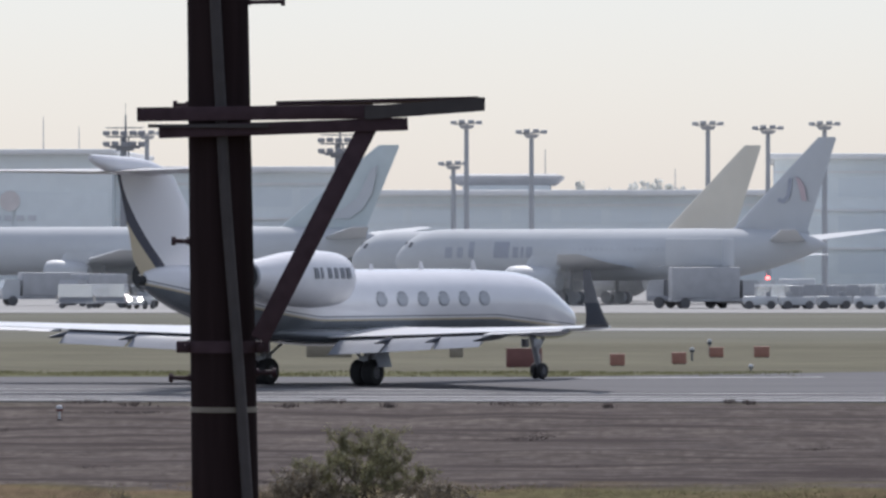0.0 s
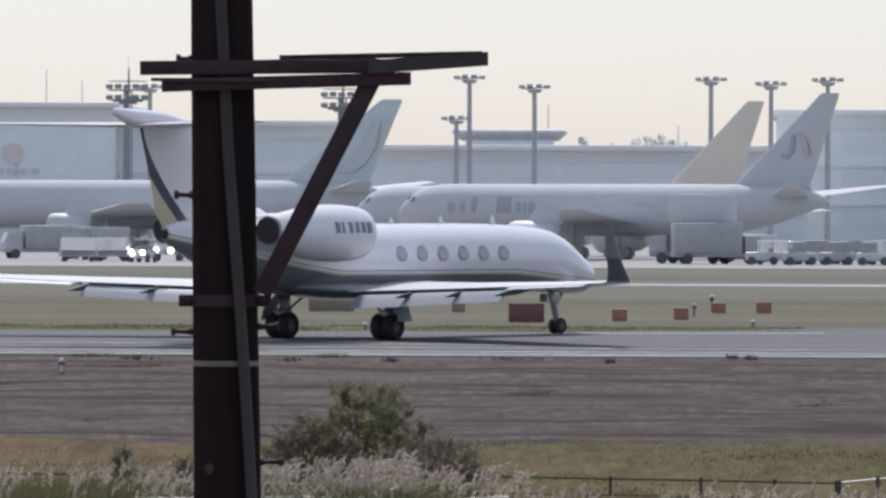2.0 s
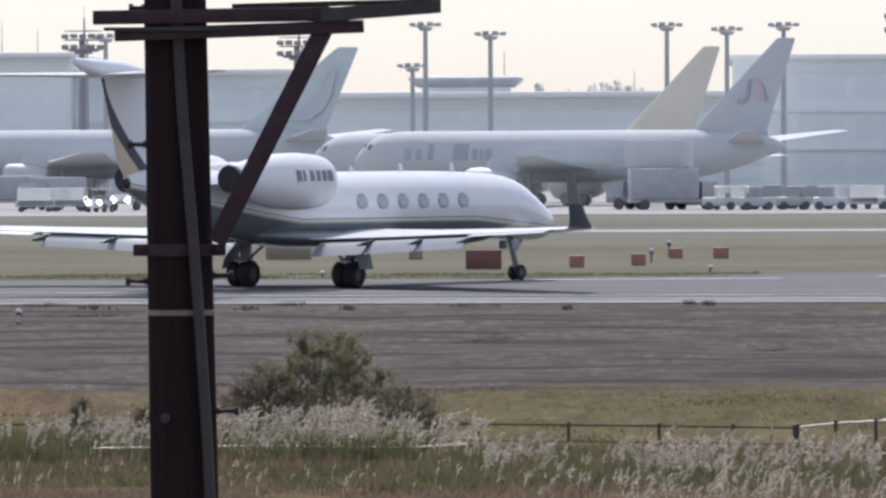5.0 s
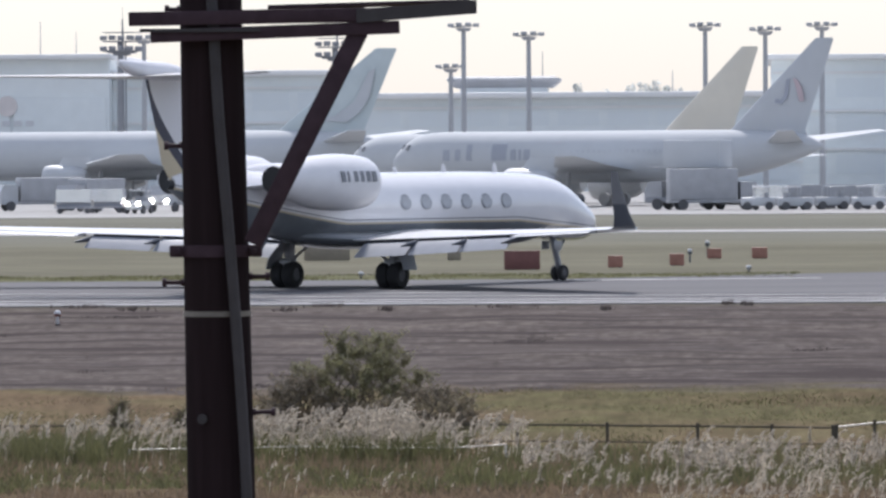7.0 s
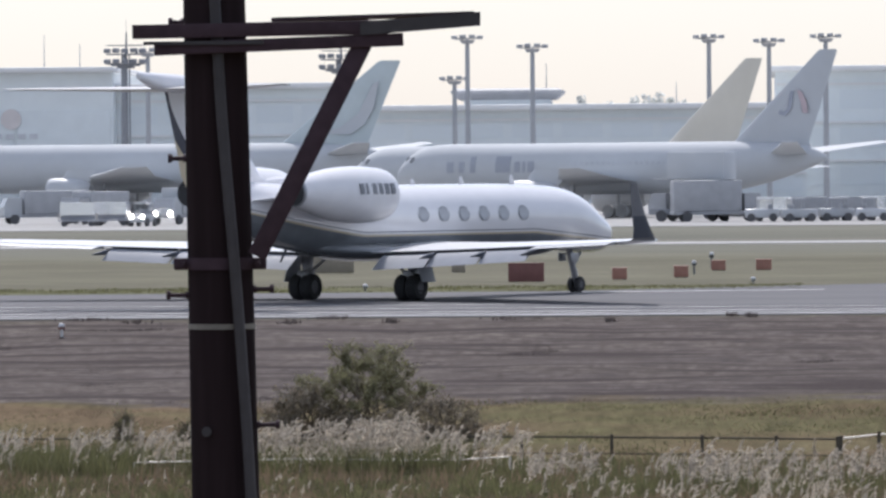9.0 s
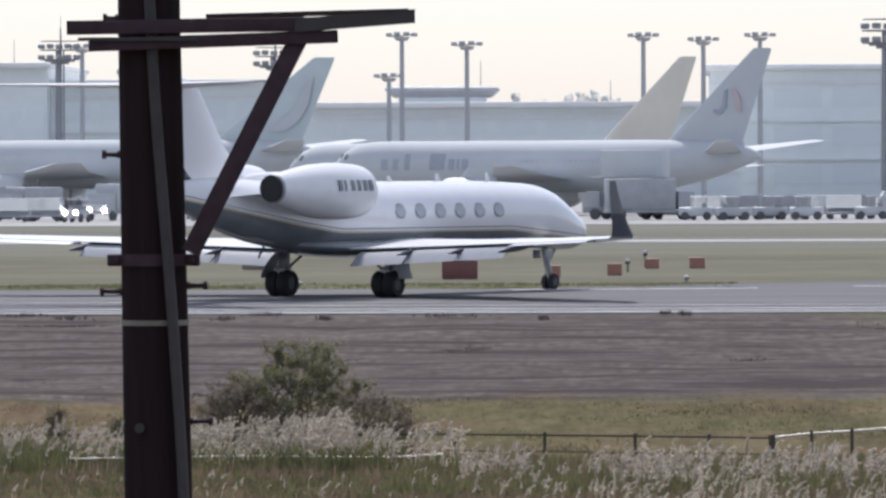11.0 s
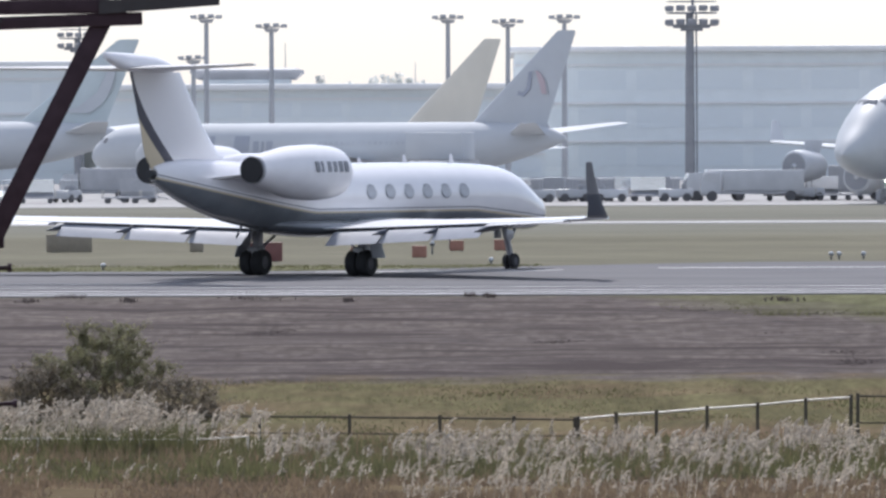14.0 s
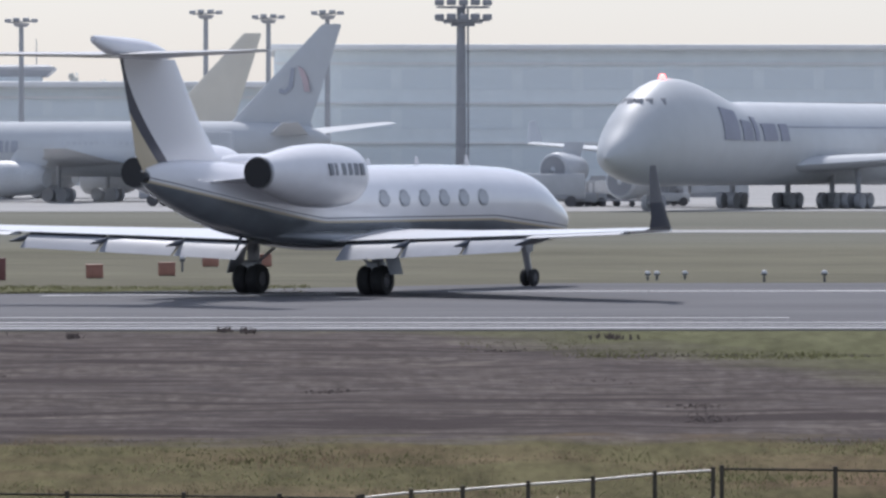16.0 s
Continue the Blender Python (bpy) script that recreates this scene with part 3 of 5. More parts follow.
    # windscreen panes
    for y0, y1, x0, x1, z0, z1 in ((0.04, 0.52, 14.62, 13.92, 2.74, 3.18), (0.56, 0.86, 14.35, 13.62, 2.68, 3.07), (-0.52, -0.04, 14.62, 13.92, 2.74, 3.18), (-0.86, -0.56, 14.35, 13.62, 2.68, 3.07)):
        bm = bmesh.new()
        f = 0.22 if abs(y0 + y1) > 1 else 0.1
        ins = 0.12 * (1 if y0 + y1 > 0 else -1)
        ya, yb = (y0, y1) if y0 > 0 else (y1, y0)
        lo = [bm.verts.new(p) for p in ((x0 + 0.06, ya, z0), (x0 - f, yb, z0 - 0.02), (x1 - f, yb - ins, z1 - 0.06), (x1 + 0.05, ya, z1))]
        r = bmesh.ops.extrude_face_region(bm, geom=[bm.faces.new(lo)])
        bmesh.ops.translate(bm, vec=(-0.2, 0, -0.12), verts=[v for v in r["geom"] if isinstance(v, bmesh.types.BMVert)])
        part("windscreen_pane", bm, "glass", jet, smooth=0)
    # nose gear
    gear = new("nose_gear")
    gear.parent = jet
    gear.location = (13.72, 0, 0)
    bm = bmesh.new()
    rod(bm, (0, 0, 0.28), (-0.42, 0, 1.5), 0.10, 0.13, 12)
    rod(bm, (0, -0.2, 0.28), (0, 0.2, 0.28), 0.05, n=8)
    rod(bm, (-0.22, 0, 0.9), (0.30, 0, 1.45), 0.055, n=8)
    rod(bm, (0.12, 0, 0.45), (-0.02, 0, 0.85), 0.035, n=8)
    part("leg", bm, "steel", gear)
    bm = bmesh.new()
    for s in (-1, 1):
        box(bm, -0.50, s * 0.26, 1.27, 0.5, 0.03, 0.30, 0.01)
    part("gear_door", bm, "steel", gear)
    # aerials and beacon
    for x, h in ((9.6, 0.32), (6.4, 0.28), (3.4, 0.2)):
        bm = foil(bmesh.new(), [((x + 0.15, 0, 3.88), 0.34, 0.05), ((x, 0, 3.9 + h), 0.16, 0.03)], (0, 1, 0))
        part("aerial", bm, "white", jet)
    bm = bmesh.new()
    bmesh.ops.create_uvsphere(bm, u_segments=12, v_segments=8, radius=0.09, matrix=Matrix.Translation((-0.2, 0, 3.95)))
    part("beacon", bm, "beacon", jet, "red beacon")
    bm = bmesh.new()
    rod(bm, (-4.2, 0, 1.75), (-4.5, 0, 1.38), 0.05, 0.03, 8)
    part("drain_mast", bm, "slate", jet)
    rolling = []
    for gear, pts, r, w in [(g, ((0, -0.23), (0, 0.23)), 0.45, 0.40) for g in jet.children if g.name.startswith("main_gear")] + [(gear, ((0, -0.14), (0, 0.14)), 0.28, 0.18)]:
        for x, y in pts:
            rolling.append((wheel("wheel", gear, x, y, r, r, w), r))
    return jet, rolling


business_jet, rolling_wheels = make_jet()


# ---- parked airliners ----
def airliner(name, label, m, L, R, zc, span, tail_h, fin_mat, body_mat="hazeplane", engines=((8.5, 0.34),), jumbo=False, er=1.6, group=""):
    """An airliner with its tail cone end over the origin of m, nose along x."""
    ob = thing(name, label, "airplane", m, group)
    top = 0.98 * R
    rows = [(0.0, zc + R * 0.35, 0.15, 0.2, 0.2), (L * 0.05, zc + R * 0.32, R * 0.36, R * 0.5, R * 0.42), (L * 0.14, zc + R * 0.16, R * 0.74, R * 0.8, R * 0.78), (L * 0.26, zc, R, R, R), (L * 0.4, zc, R, R, R), (L * 0.55, zc, R, R, R)]
    if jumbo:
        rows += [(L * 0.66, zc, R, R, R), (L * 0.72, zc, R, R * 1.02, R), (L * 0.80, zc, R, R * 1.42, R), (L * 0.86, zc, R, R * 1.52, R), (L * 0.905, zc - R * 0.02, R * 0.95, R * 1.29, R * 0.97), (L * 0.94, zc - R * 0.1, R * 0.80, R * 0.92, R * 0.82), (L * 0.965, zc - R * 0.2, R * 0.60, R * 0.58, R * 0.60), (L * 0.987, zc - R * 0.3, R * 0.34, R * 0.29, R * 0.34), (L, zc - R * 0.34, 0.08, 0.08, 0.08)]
    else:
        rows += [(L * 0.75, zc, R, R, R), (L * 0.88, zc, R, R, R), (L * 0.93, zc - R * 0.04, R * 0.93, R * 0.92, R * 0.94), (L * 0.965, zc - R * 0.12, R * 0.7, R * 0.66, R * 0.72), (L * 0.99, zc - R * 0.22, R * 0.36, R * 0.32, R * 0.36), (L, zc - R * 0.26, 0.08, 0.08, 0.08)]
    fus = part("fuselage", body(bmesh.new(), rows, 36, 4), body_mat, ob)
    xr = L * 0.62
    for s in (-1, 1):
        tip = span / 2
        c0 = L * 0.21
        le_tip = xr - (tip - R) * 0.70
        bm = foil(bmesh.new(), [((xr, s * R * 0.5, zc - R * 0.55), c0, c0 * 0.11), ((xr - tip * 0.24, s * tip * 0.38, zc - R * 0.5 + tip * 0.02), c0 * 0.58, c0 * 0.06), ((le_tip, s * tip, zc - R * 0.5 + tip * 0.055), c0 * 0.22, c0 * 0.018)])
        wing = part("wing", bm, "hazewing", ob)
        if jumbo:
            zt = zc - R * 0.5 + tip * 0.055
            bm = foil(bmesh.new(), [((le_tip, s * tip, zt), c0 * 0.2, 0.2), ((le_tip - 1.9, s * (tip + 0.8), zt + 1.9), c0 * 0.08, 0.1)], (0, s * 0.9, 0.4))
            part("winglet", bm, "hazewing", wing)
        for ey, back in engines:
            ex = xr - (ey - R) * 0.70 + er * 1.4 + (2.0 if jumbo else 0.0)
            ez = zc - R * 0.45 + ey * 0.10 - er * (2.05 if jumbo else 1.45)
            nac = part("engine", body(bmesh.new(), [(ex + er * 1.15, ez, er * 0.82, er * 0.82, er * 0.82), (ex + er * 0.95, ez, er * 0.97, er * 0.97, er * 0.97), (ex, ez, er, er, er), (ex - er * 1.6, ez, er * 0.86, er * 0.86, er * 0.86), (ex - er * 2.4, ez, er * 0.5, er * 0.5, er * 0.5)], 28, 3, s * ey), "engine", ob, "grey engine nacelle")
            bm = bmesh.new()
            rod(bm, (ex + er * 1.0, s * ey, ez), (ex + er * 1.17, s * ey, ez), er * 0.8, n=28)
            part("fan", bm, "fan", nac)
            bm = bmesh.new()
            rod(bm, (ex + er * 1.1, s * ey, ez), (ex + er * 1.35, s * ey, ez), er * 0.22, 0.02, 14)
            part("spinner", bm, "hazewing", nac)
            bm = foil(bmesh.new(), [((ex + er * 0.3, s * ey, ez + er * 0.7), er * 2.6, 0.35), ((ex - er * 0.4, s * ey, ez + er * 1.6), er * 2.4, 0.3)], (0, 1, 0))
            part("pylon", bm, "hazewing", ob)
        # tailplane
        sp = span * 0.19
        bm = foil(bmesh.new(), [((L * 0.125, s * R * 0.2, zc + R * 0.5), L * 0.085, 0.7), ((L * 0.125 - sp * 0.7, s * sp, zc + R * 0.5 + sp * 0.12), L * 0.032, 0.25)])
        part("tailplane", bm, "hazewing", ob)
    fin = part("fin", foil(bmesh.new(), [((L * 0.27, 0, zc + R * 0.7), L * 0.235, 0.4), ((L * 0.212, 0, zc + R * 0.95), L * 0.17, 0.6), ((L * 0.022, 0, tail_h - 0.2), L * 0.044, 0.3), ((L * 0.016, 0, tail_h), L * 0.036, 0.2)], (0, 1, 0)), fin_mat, ob)
    # cockpit windows, set on the skin
    zw = zc + (R * 0.95 if jumbo else R * 0.40)
    fine = spline(rows, 6)
    ww = R * (0.50 if jumbo else 0.72)
    for i in range(6):
        yw = (i - 2.5) / 2.5 * ww
        xw = L * 0.9
        for x, z0, w, up, dn in fine:
            h = (zw - z0) / max(up, 0.01)
            if abs(h) < 1 and w * math.sqrt(1 - h * h) >= abs(yw) and x > L * 0.85:
                xw = x
        bm = bmesh.new()
        a = math.atan2(yw, ww * 1.4)
        box(bm, 0, 0, 0, 0.30, ww * 0.36, 0.6, 0.04, Matrix.Translation((xw - 0.05, yw, zw)) @ Matrix.Rotation(a, 4, "Z") @ Matrix.Rotation(radians(-38 if jumbo else -30), 4, "Y"))
        part("cockpit_window", bm, "fan", fus)
    # landing gear
    def bogie(x, y, r, rows_, w):
        g = new("landing_gear")
        g.parent = ob
        g.location = (x, y, 0)
        bm = bmesh.new()
        rod(bm, (0, 0, r), (0, 0, zc - R * 0.6), 0.2, 0.24, 10)
        rod(bm, (-0.8, 0, r), (0.8, 0, r), 0.12, n=8)
        part("leg", bm, "cargo", g)
        for dx in rows_:
            for dy in (-0.55, 0.55):
                bm = bmesh.new()
                rod(bm, (dx, dy - w / 2, r), (dx, dy + w / 2, r), r, n=20)
                part("tyre", bm, "cargo", g)
    bogie(L * 0.885 if jumbo else L * 0.88, 0, 0.6, (0.0,), 0.45)
    for y in ((-R * 1.7, -R * 0.6, R * 0.6, R * 1.7) if jumbo else (-R * 1.7, R * 1.7)):
        bogie(L * (0.49 if abs(y) < R else 0.53), y, 0.62, (-0.75, 0.75), 0.45)
    return ob, fus, fin


def side_bars(parent, R, zc, spans, material, h0, h1, side, name="letter_bar", proud=0.05, tall=None):
    """Plain bars on the side of a fuselage, each from x0 to x1, between two angles; tall gives the skin's height above the centre."""
    for x0, x1 in spans:
        bm = bmesh.new()
        k = [h0 + (h1 - h0) * i / 4 for i in range(5)]
        rows = []
        for x in (x0, (x0 + x1) / 2, x1):
            up = tall(x) if tall else R
            rows.append([(x, side * (R + proud) * math.cos(a), zc + (up + proud) * math.sin(a)) for a in k] + [(x, side * (R - 0.2) * math.cos(a), zc + (up - 0.2) * math.sin(a)) for a in reversed(k)])
        skin(bm, rows)
        part(name, bm, material, parent)


def brow(x):
    """Height of the jumbo's skin above its centre line."""
    return float(np.interp(x, (46, 50.4, 56, 60.2), (3.25, 3.32, 4.62, 4.94)))


# cargo jumbo that rolls nose towards the viewer
def along(x, y, deg, back):
    """Pose at ground point x, y after stepping back metres along the heading."""
    a = radians(deg)
    return pose(x - math.cos(a) * back, y - math.sin(a) * back, 0.03, 0, 0, deg)


jumbo, jf, _ = airliner("cargo_airplane", "white four-engined cargo airplane facing across the apron", along(31.7, 508, 180 + 59.5, 70 * 0.885), 70, 3.25, 5.1, 62, 19.3, "hazeplane", "freighter", ((13.0, 0), (22.5, 0)), True, 1.4)
for s in (-1, 1):
    side_bars(jf, 3.25, 5.1, ((53.6, 56.3), (50.2, 50.9)), "name", 0.06, 0.64, s, proud=0.09, tall=brow)
    side_bars(jf, 3.25, 5.1, ((51.3, 53.0), (47.0, 49.4), (44.9, 46.3)), "name", 0.06, 0.48, s, proud=0.09, tall=brow)
side_bars(jf, 3.25, 5.1, ((6.0, 46.0),), "mark_dark", 0.40, 0.43, 1, "cheat_line")
bm = bmesh.new()
bmesh.ops.create_uvsphere(bm, u_segments=12, v_segments=8, radius=0.28, matrix=Matrix.Translation((60.5, 0, 10.1)))
part("beacon", bm, "beacon", jumbo, "red beacon")
bm = bmesh.new()
bmesh.ops.create_uvsphere(bm, u_segments=10, v_segments=6, radius=0.10, matrix=Matrix.Translation((70 * 0.885 + 0.35, 0, 1.9)))
part("taxi_light", bm, "lamp", jumbo, "lit taxi light on the nose gear")

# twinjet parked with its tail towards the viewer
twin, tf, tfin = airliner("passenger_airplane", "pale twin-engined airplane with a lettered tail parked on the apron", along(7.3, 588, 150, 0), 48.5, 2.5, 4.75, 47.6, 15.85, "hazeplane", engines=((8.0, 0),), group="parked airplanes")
side_bars(tf, 2.5, 4.75, ((31.2, 31.9), (32.2, 32.5), (32.8, 33.4), (40.4, 41.2), (39.2, 39.8)), "hazed_name", -0.12, 0.30, 1)
side_bars(tf, 2.5, 4.75, ((33.9, 35.6), (37.9, 38.5)), "hazed_name", -0.12, 0.52, 1)
side_bars(tf, 2.5, 4.75, [(9.5 + 0.62 * i, 9.82 + 0.62 * i) for i in range(28)], "hazed_window", 0.16, 0.26, 1, "cabin_window")
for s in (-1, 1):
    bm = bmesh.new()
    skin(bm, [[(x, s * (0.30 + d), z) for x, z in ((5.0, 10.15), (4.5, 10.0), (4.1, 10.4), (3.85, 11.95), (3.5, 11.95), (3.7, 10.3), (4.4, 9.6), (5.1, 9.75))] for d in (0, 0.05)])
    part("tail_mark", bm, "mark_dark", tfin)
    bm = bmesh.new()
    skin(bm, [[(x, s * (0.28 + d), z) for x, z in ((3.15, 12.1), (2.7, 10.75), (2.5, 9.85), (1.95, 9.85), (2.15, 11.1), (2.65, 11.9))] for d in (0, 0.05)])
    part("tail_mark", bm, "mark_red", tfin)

airliner("passenger_airplane", "airplane with a plain yellow fin, paled by painted haze, parked on the apron", along(0.3, 630, 150, 0), 48.5, 2.5, 4.75, 47.6, 15.85, "yellow", engines=((8.0, 0),), group="parked airplanes")
wide, wf, wfin = airliner("passenger_airplane", "wide-body airplane with a teal fin, paled by painted haze, parked on the apron", along(-44.6, 768, 163, 0), 68, 3.05, 5.4, 60.9, 18.5, "teal", engines=((9.6, 0),), group="parked airplanes")
for s in (-1, 1):
    bm = bmesh.new()
    skin(bm, [[(x, s * (0.33 + d), z) for x, z in ((9.5, 9.6), (6.5, 10.2), (3.9, 12.0), (2.0, 15.6), (1.2, 16.0), (1.9, 12.6), (3.2, 10.6), (5.0, 9.4))] for d in (0, 0.06)])
    part("tail_sweep", bm, "hazeplane", wfin, "pale brush-stroke sweep")


# ---- terminal buildings ----
def terminal(name, label, x0, x1, y, h, depth, bay, floors, wall, overhang=2.0):
    ob = thing(name, label, "building", pose(0, 0, 0))
    bm = bmesh.new()
    box(bm, (x0 + x1) / 2, y + depth / 2, h / 2, x1 - x0, depth, h)
    w = part("wall", bm, wall, ob, smooth=0)
    bm = bmesh.new()
    box(bm, (x0 + x1) / 2, y + depth / 2 - overhang / 2, h + 0.45, x1 - x0 + overhang, depth + overhang, 0.9, 0.25)
    part("roof", bm, "roof", ob)
    fh = h / (floors + 0.35)
    src = None
    n = max(1, int((x1 - x0) / bay))
    bw = (x1 - x0) / n
    for f in range(floors):
        for i in range(n):
            if not src:
                bm = bmesh.new()
                box(bm, 0, 0, 0, bw * 0.82, 0.12, fh * 0.5, 0.0)
                o = part("window", bm, "pane", ob, smooth=0)
                src = o.data
            else:
                o = new("window", src)
                o.parent = ob
            o.location = (x0 + bw * (i + 0.5), y - 0.03, fh * (f + 0.62))
    for f in range(1, floors + 1):
        bm = bmesh.new()
        box(bm, (x0 + x1) / 2, y - 0.2, fh * f + 0.12, x1 - x0, 0.5, 0.35)
        part("ledge", bm, "roof", ob, smooth=0)
    return ob


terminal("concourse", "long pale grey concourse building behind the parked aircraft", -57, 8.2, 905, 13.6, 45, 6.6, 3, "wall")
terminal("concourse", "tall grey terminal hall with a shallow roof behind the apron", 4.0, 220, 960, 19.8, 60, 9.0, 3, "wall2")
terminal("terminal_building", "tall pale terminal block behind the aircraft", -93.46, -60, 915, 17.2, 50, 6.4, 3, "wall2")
hangar = thing("hangar", "pale hangar with a round red mark on its wall", "building", pose(0, 0, 0))
bm = bmesh.new()
box(bm, -142, 940, 9.9, 97, 60, 19.8)
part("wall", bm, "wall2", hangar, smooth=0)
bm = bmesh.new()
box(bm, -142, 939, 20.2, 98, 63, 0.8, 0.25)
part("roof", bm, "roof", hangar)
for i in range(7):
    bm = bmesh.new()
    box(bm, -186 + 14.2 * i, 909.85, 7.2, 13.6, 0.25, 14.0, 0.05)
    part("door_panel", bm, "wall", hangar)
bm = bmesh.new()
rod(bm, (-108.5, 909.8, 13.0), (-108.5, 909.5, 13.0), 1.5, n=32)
part("round_mark", bm, "hazed_red", hangar, "red round mark paled by painted haze")
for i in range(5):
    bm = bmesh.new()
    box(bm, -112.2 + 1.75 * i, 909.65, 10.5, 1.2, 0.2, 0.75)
    part("letter_bar", bm, "hazed_grey", hangar, smooth=0)

# shallow-roofed lookout over the concourse
tower = thing("control_room", "flat-roofed lookout with flared eaves on the concourse roof", "building", pose(-36.3, 935, 13.9))
bm = bmesh.new()
skin(bm, [[(x, y, z) for x, y in ((-6.5, -5), (6.5, -5), (6.5, 5), (-6.5, 5))] for z in (0, 2.0)])
part("wall", bm, "wall", tower, smooth=0)
bm = bmesh.new()
skin(bm, [[(x * k, y * k, z) for x, y in ((-8.4, -6), (8.4, -6), (8.4, 6), (-8.4, 6))] for k, z in ((0.86, 1.6), (1.0, 2.6), (1.0, 3.0), (0.9, 3.3))])
part("roof", bm, "mast", tower, smooth=0)


# ---- masts ----
def lamp_mast(x, y, h, label="grey apron light mast with a crown of lamps", arms=4):
    ob = thing("light_mast", label, "light mast", pose(x, y, 0.03), "apron light masts")
    bm = bmesh.new()
    rod(bm, (0, 0, 0), (0, 0, h - 0.8), 0.42, 0.30, 12)
    part("pole", bm, "mast", ob)
    bm = bmesh.new()
    rod(bm, (0, 0, h - 1.15), (0, 0, h - 0.65), 0.75, 1.15, 14)
    rod(bm, (-1.75, 0, h - 0.55), (1.75, 0, h - 0.35), 0.1, n=8)
    rod(bm, (0, -1.5, h - 0.5), (0, 1.5, h - 0.5), 0.1, n=8)
    part("crown", bm, "mast", ob)
    for i in range(arms):
        dx = (-1.75, -0.65, 0.65, 1.75)[i]
        bm = bmesh.new()
        box(bm, dx, -0.2, h - 0.1 - 0.12 * abs(dx), 0.85, 0.7, 0.5, 0.08)
        part("floodlight", bm, "mast", ob)
    return ob


def mast_at(px, D, h, **k):
    """px: angle to the right of the zero heading, 11000 a radian."""
    a = px / 11000
    return lamp_mast(math.tan(a) * D, D, h, **k)


for px, D, h in ((-499, 860, 23.6), (-384, 860, 22.3), (-72, 860, 23.4), (34, 860, 22.8), (134, 862, 23.4), (-522, 890, 18.4)):
    mast_at(px, D, h)


def flood_mast(x, y, h, top=2.6):
    ob = thing("floodlight_mast", "tall steel mast with two tiers of floodlights and a ladder", "light mast", pose(x, y, 0.03), "floodlight masts")
    bm = bmesh.new()
    rod(bm, (-0.22, 0, 0), (-0.18, 0, h - 2.0), 0.55, 0.42, 12)
    part("pole", bm, "tower", ob)
    bm = bmesh.new()
    for dy in (-0.2, 0.2):
        rod(bm, (0.55, dy, 0), (0.50, dy, h - 2.0), 0.10, n=6)
    for i in range(int(h / 0.5) - 4):
        rod(bm, (0.53, -0.2, 0.5 + 0.5 * i), (0.53, 0.2, 0.5 + 0.5 * i), 0.03, n=5)
    part("ladder", bm, "tower", ob)
    bm = bmesh.new()
    for z in (h - 3.3, h - 2.0, h - 0.8):
        ring = [Vector((top * math.cos(a), 1.4 * math.sin(a), z)) for a in (2 * math.pi * i / 12 for i in range(12))]
        for a, b in zip(ring, ring[1:] + ring[:1]):
            rod(bm, a, b, 0.06 if z > h - 1 else 0.10, n=6)
        for a in ring[::3]:
            rod(bm, (0, 0, z), a, 0.06, n=6)
    box(bm, 0, 0, h - 3.45, top * 1.5, 2.2, 0.3, 0.05)
    box(bm, 0, 0, h - 3.75, top * 0.9, 1.6, 0.3, 0.05)
    rod(bm, (0.1, 0, h - 2), (0.1, 0, h + 1.0), 0.16, 0.1, 8)
    rod(bm, (0.1, 0, h + 1.0), (0.1, 0, h + 2.6), 0.03, n=5)
    part("gallery", bm, "tower", ob)
    for z in (h - 3.0, h - 1.55):
        for i in range(5):
            dx = (i - 2) * top * 0.46
            bm = bmesh.new()
            box(bm, dx, -1.2, z + 0.05 * (i % 2), 0.95, 0.6, 0.62, 0.14)
            part("floodlight", bm, "tower", ob)
    return ob


flood_mast(359 / 11000 * 658, 658, 21.0)
for px, D, h in ((-1103, 840, 23.0), (-724, 850, 22.2)):
    flood_mast(math.tan(px / 11000) * D, D, h)
for px, D, h in ((-1064, 860, 22.2),):
    mast_at(px, D, h)
for px, z0, h in ((-1248, 18, 26), (-1185, 18, 24.5), (-360, 14, 21), (-130, 14, 18)):
    x = math.tan(px / 11000) * 935
    bm = bmesh.new()
    rod(bm, (x, 936, z0 - 1), (x, 936, h), 0.12, 0.05, 6)
    tagged(part("roof_aerial", bm, "mast"), "thin aerial standing on the terminal roof", "aerial")


# ---- far trees ----
def far_tree(x, y, h, w):
    ob = thing("tree", "far tree behind the concourse, haze painted into its pale leaves", "tree", pose(x, y, 0), "far trees")
    bm = bmesh.new()
    rod(bm, (0, 0, 0), (0, 0, h * 0.7), 0.35, 0.12, 8)
    for i in range(5):
        a = i * 2.4
        rod(bm, (0, 0, h * (0.4 + 0.06 * i)), (w * 0.4 * math.cos(a), w * 0.4 * math.sin(a), h * (0.65 + 0.05 * i)), 0.12, 0.04, 6)
    part("trunk", bm, "mast", ob)
    bm = bmesh.new()
    for i in range(200):
        a, u = random.uniform(0, 2 * math.pi), random.random()
        r = w * 0.5 * math.sqrt(random.random()) * (1 - 0.75 * u) + 0.2
        c = Vector((r * math.cos(a), r * math.sin(a), h * (0.42 + 0.58 * u) + random.gauss(0, 0.2)))
        s = random.uniform(0.35, 0.8)
        q = Euler((random.uniform(0, 3), random.uniform(0, 3), random.uniform(0, 6))).to_matrix()
        vs = [bm.verts.new(c + q @ Vector(p) * s) for p in ((-1, 0, 0), (0, -0.6, 0.2), (1, 0, 0), (0, 0.6, 0.2))]
        bm.faces.new(vs)
    part("crown", bm, "hazed_leaf", ob, smooth=0)


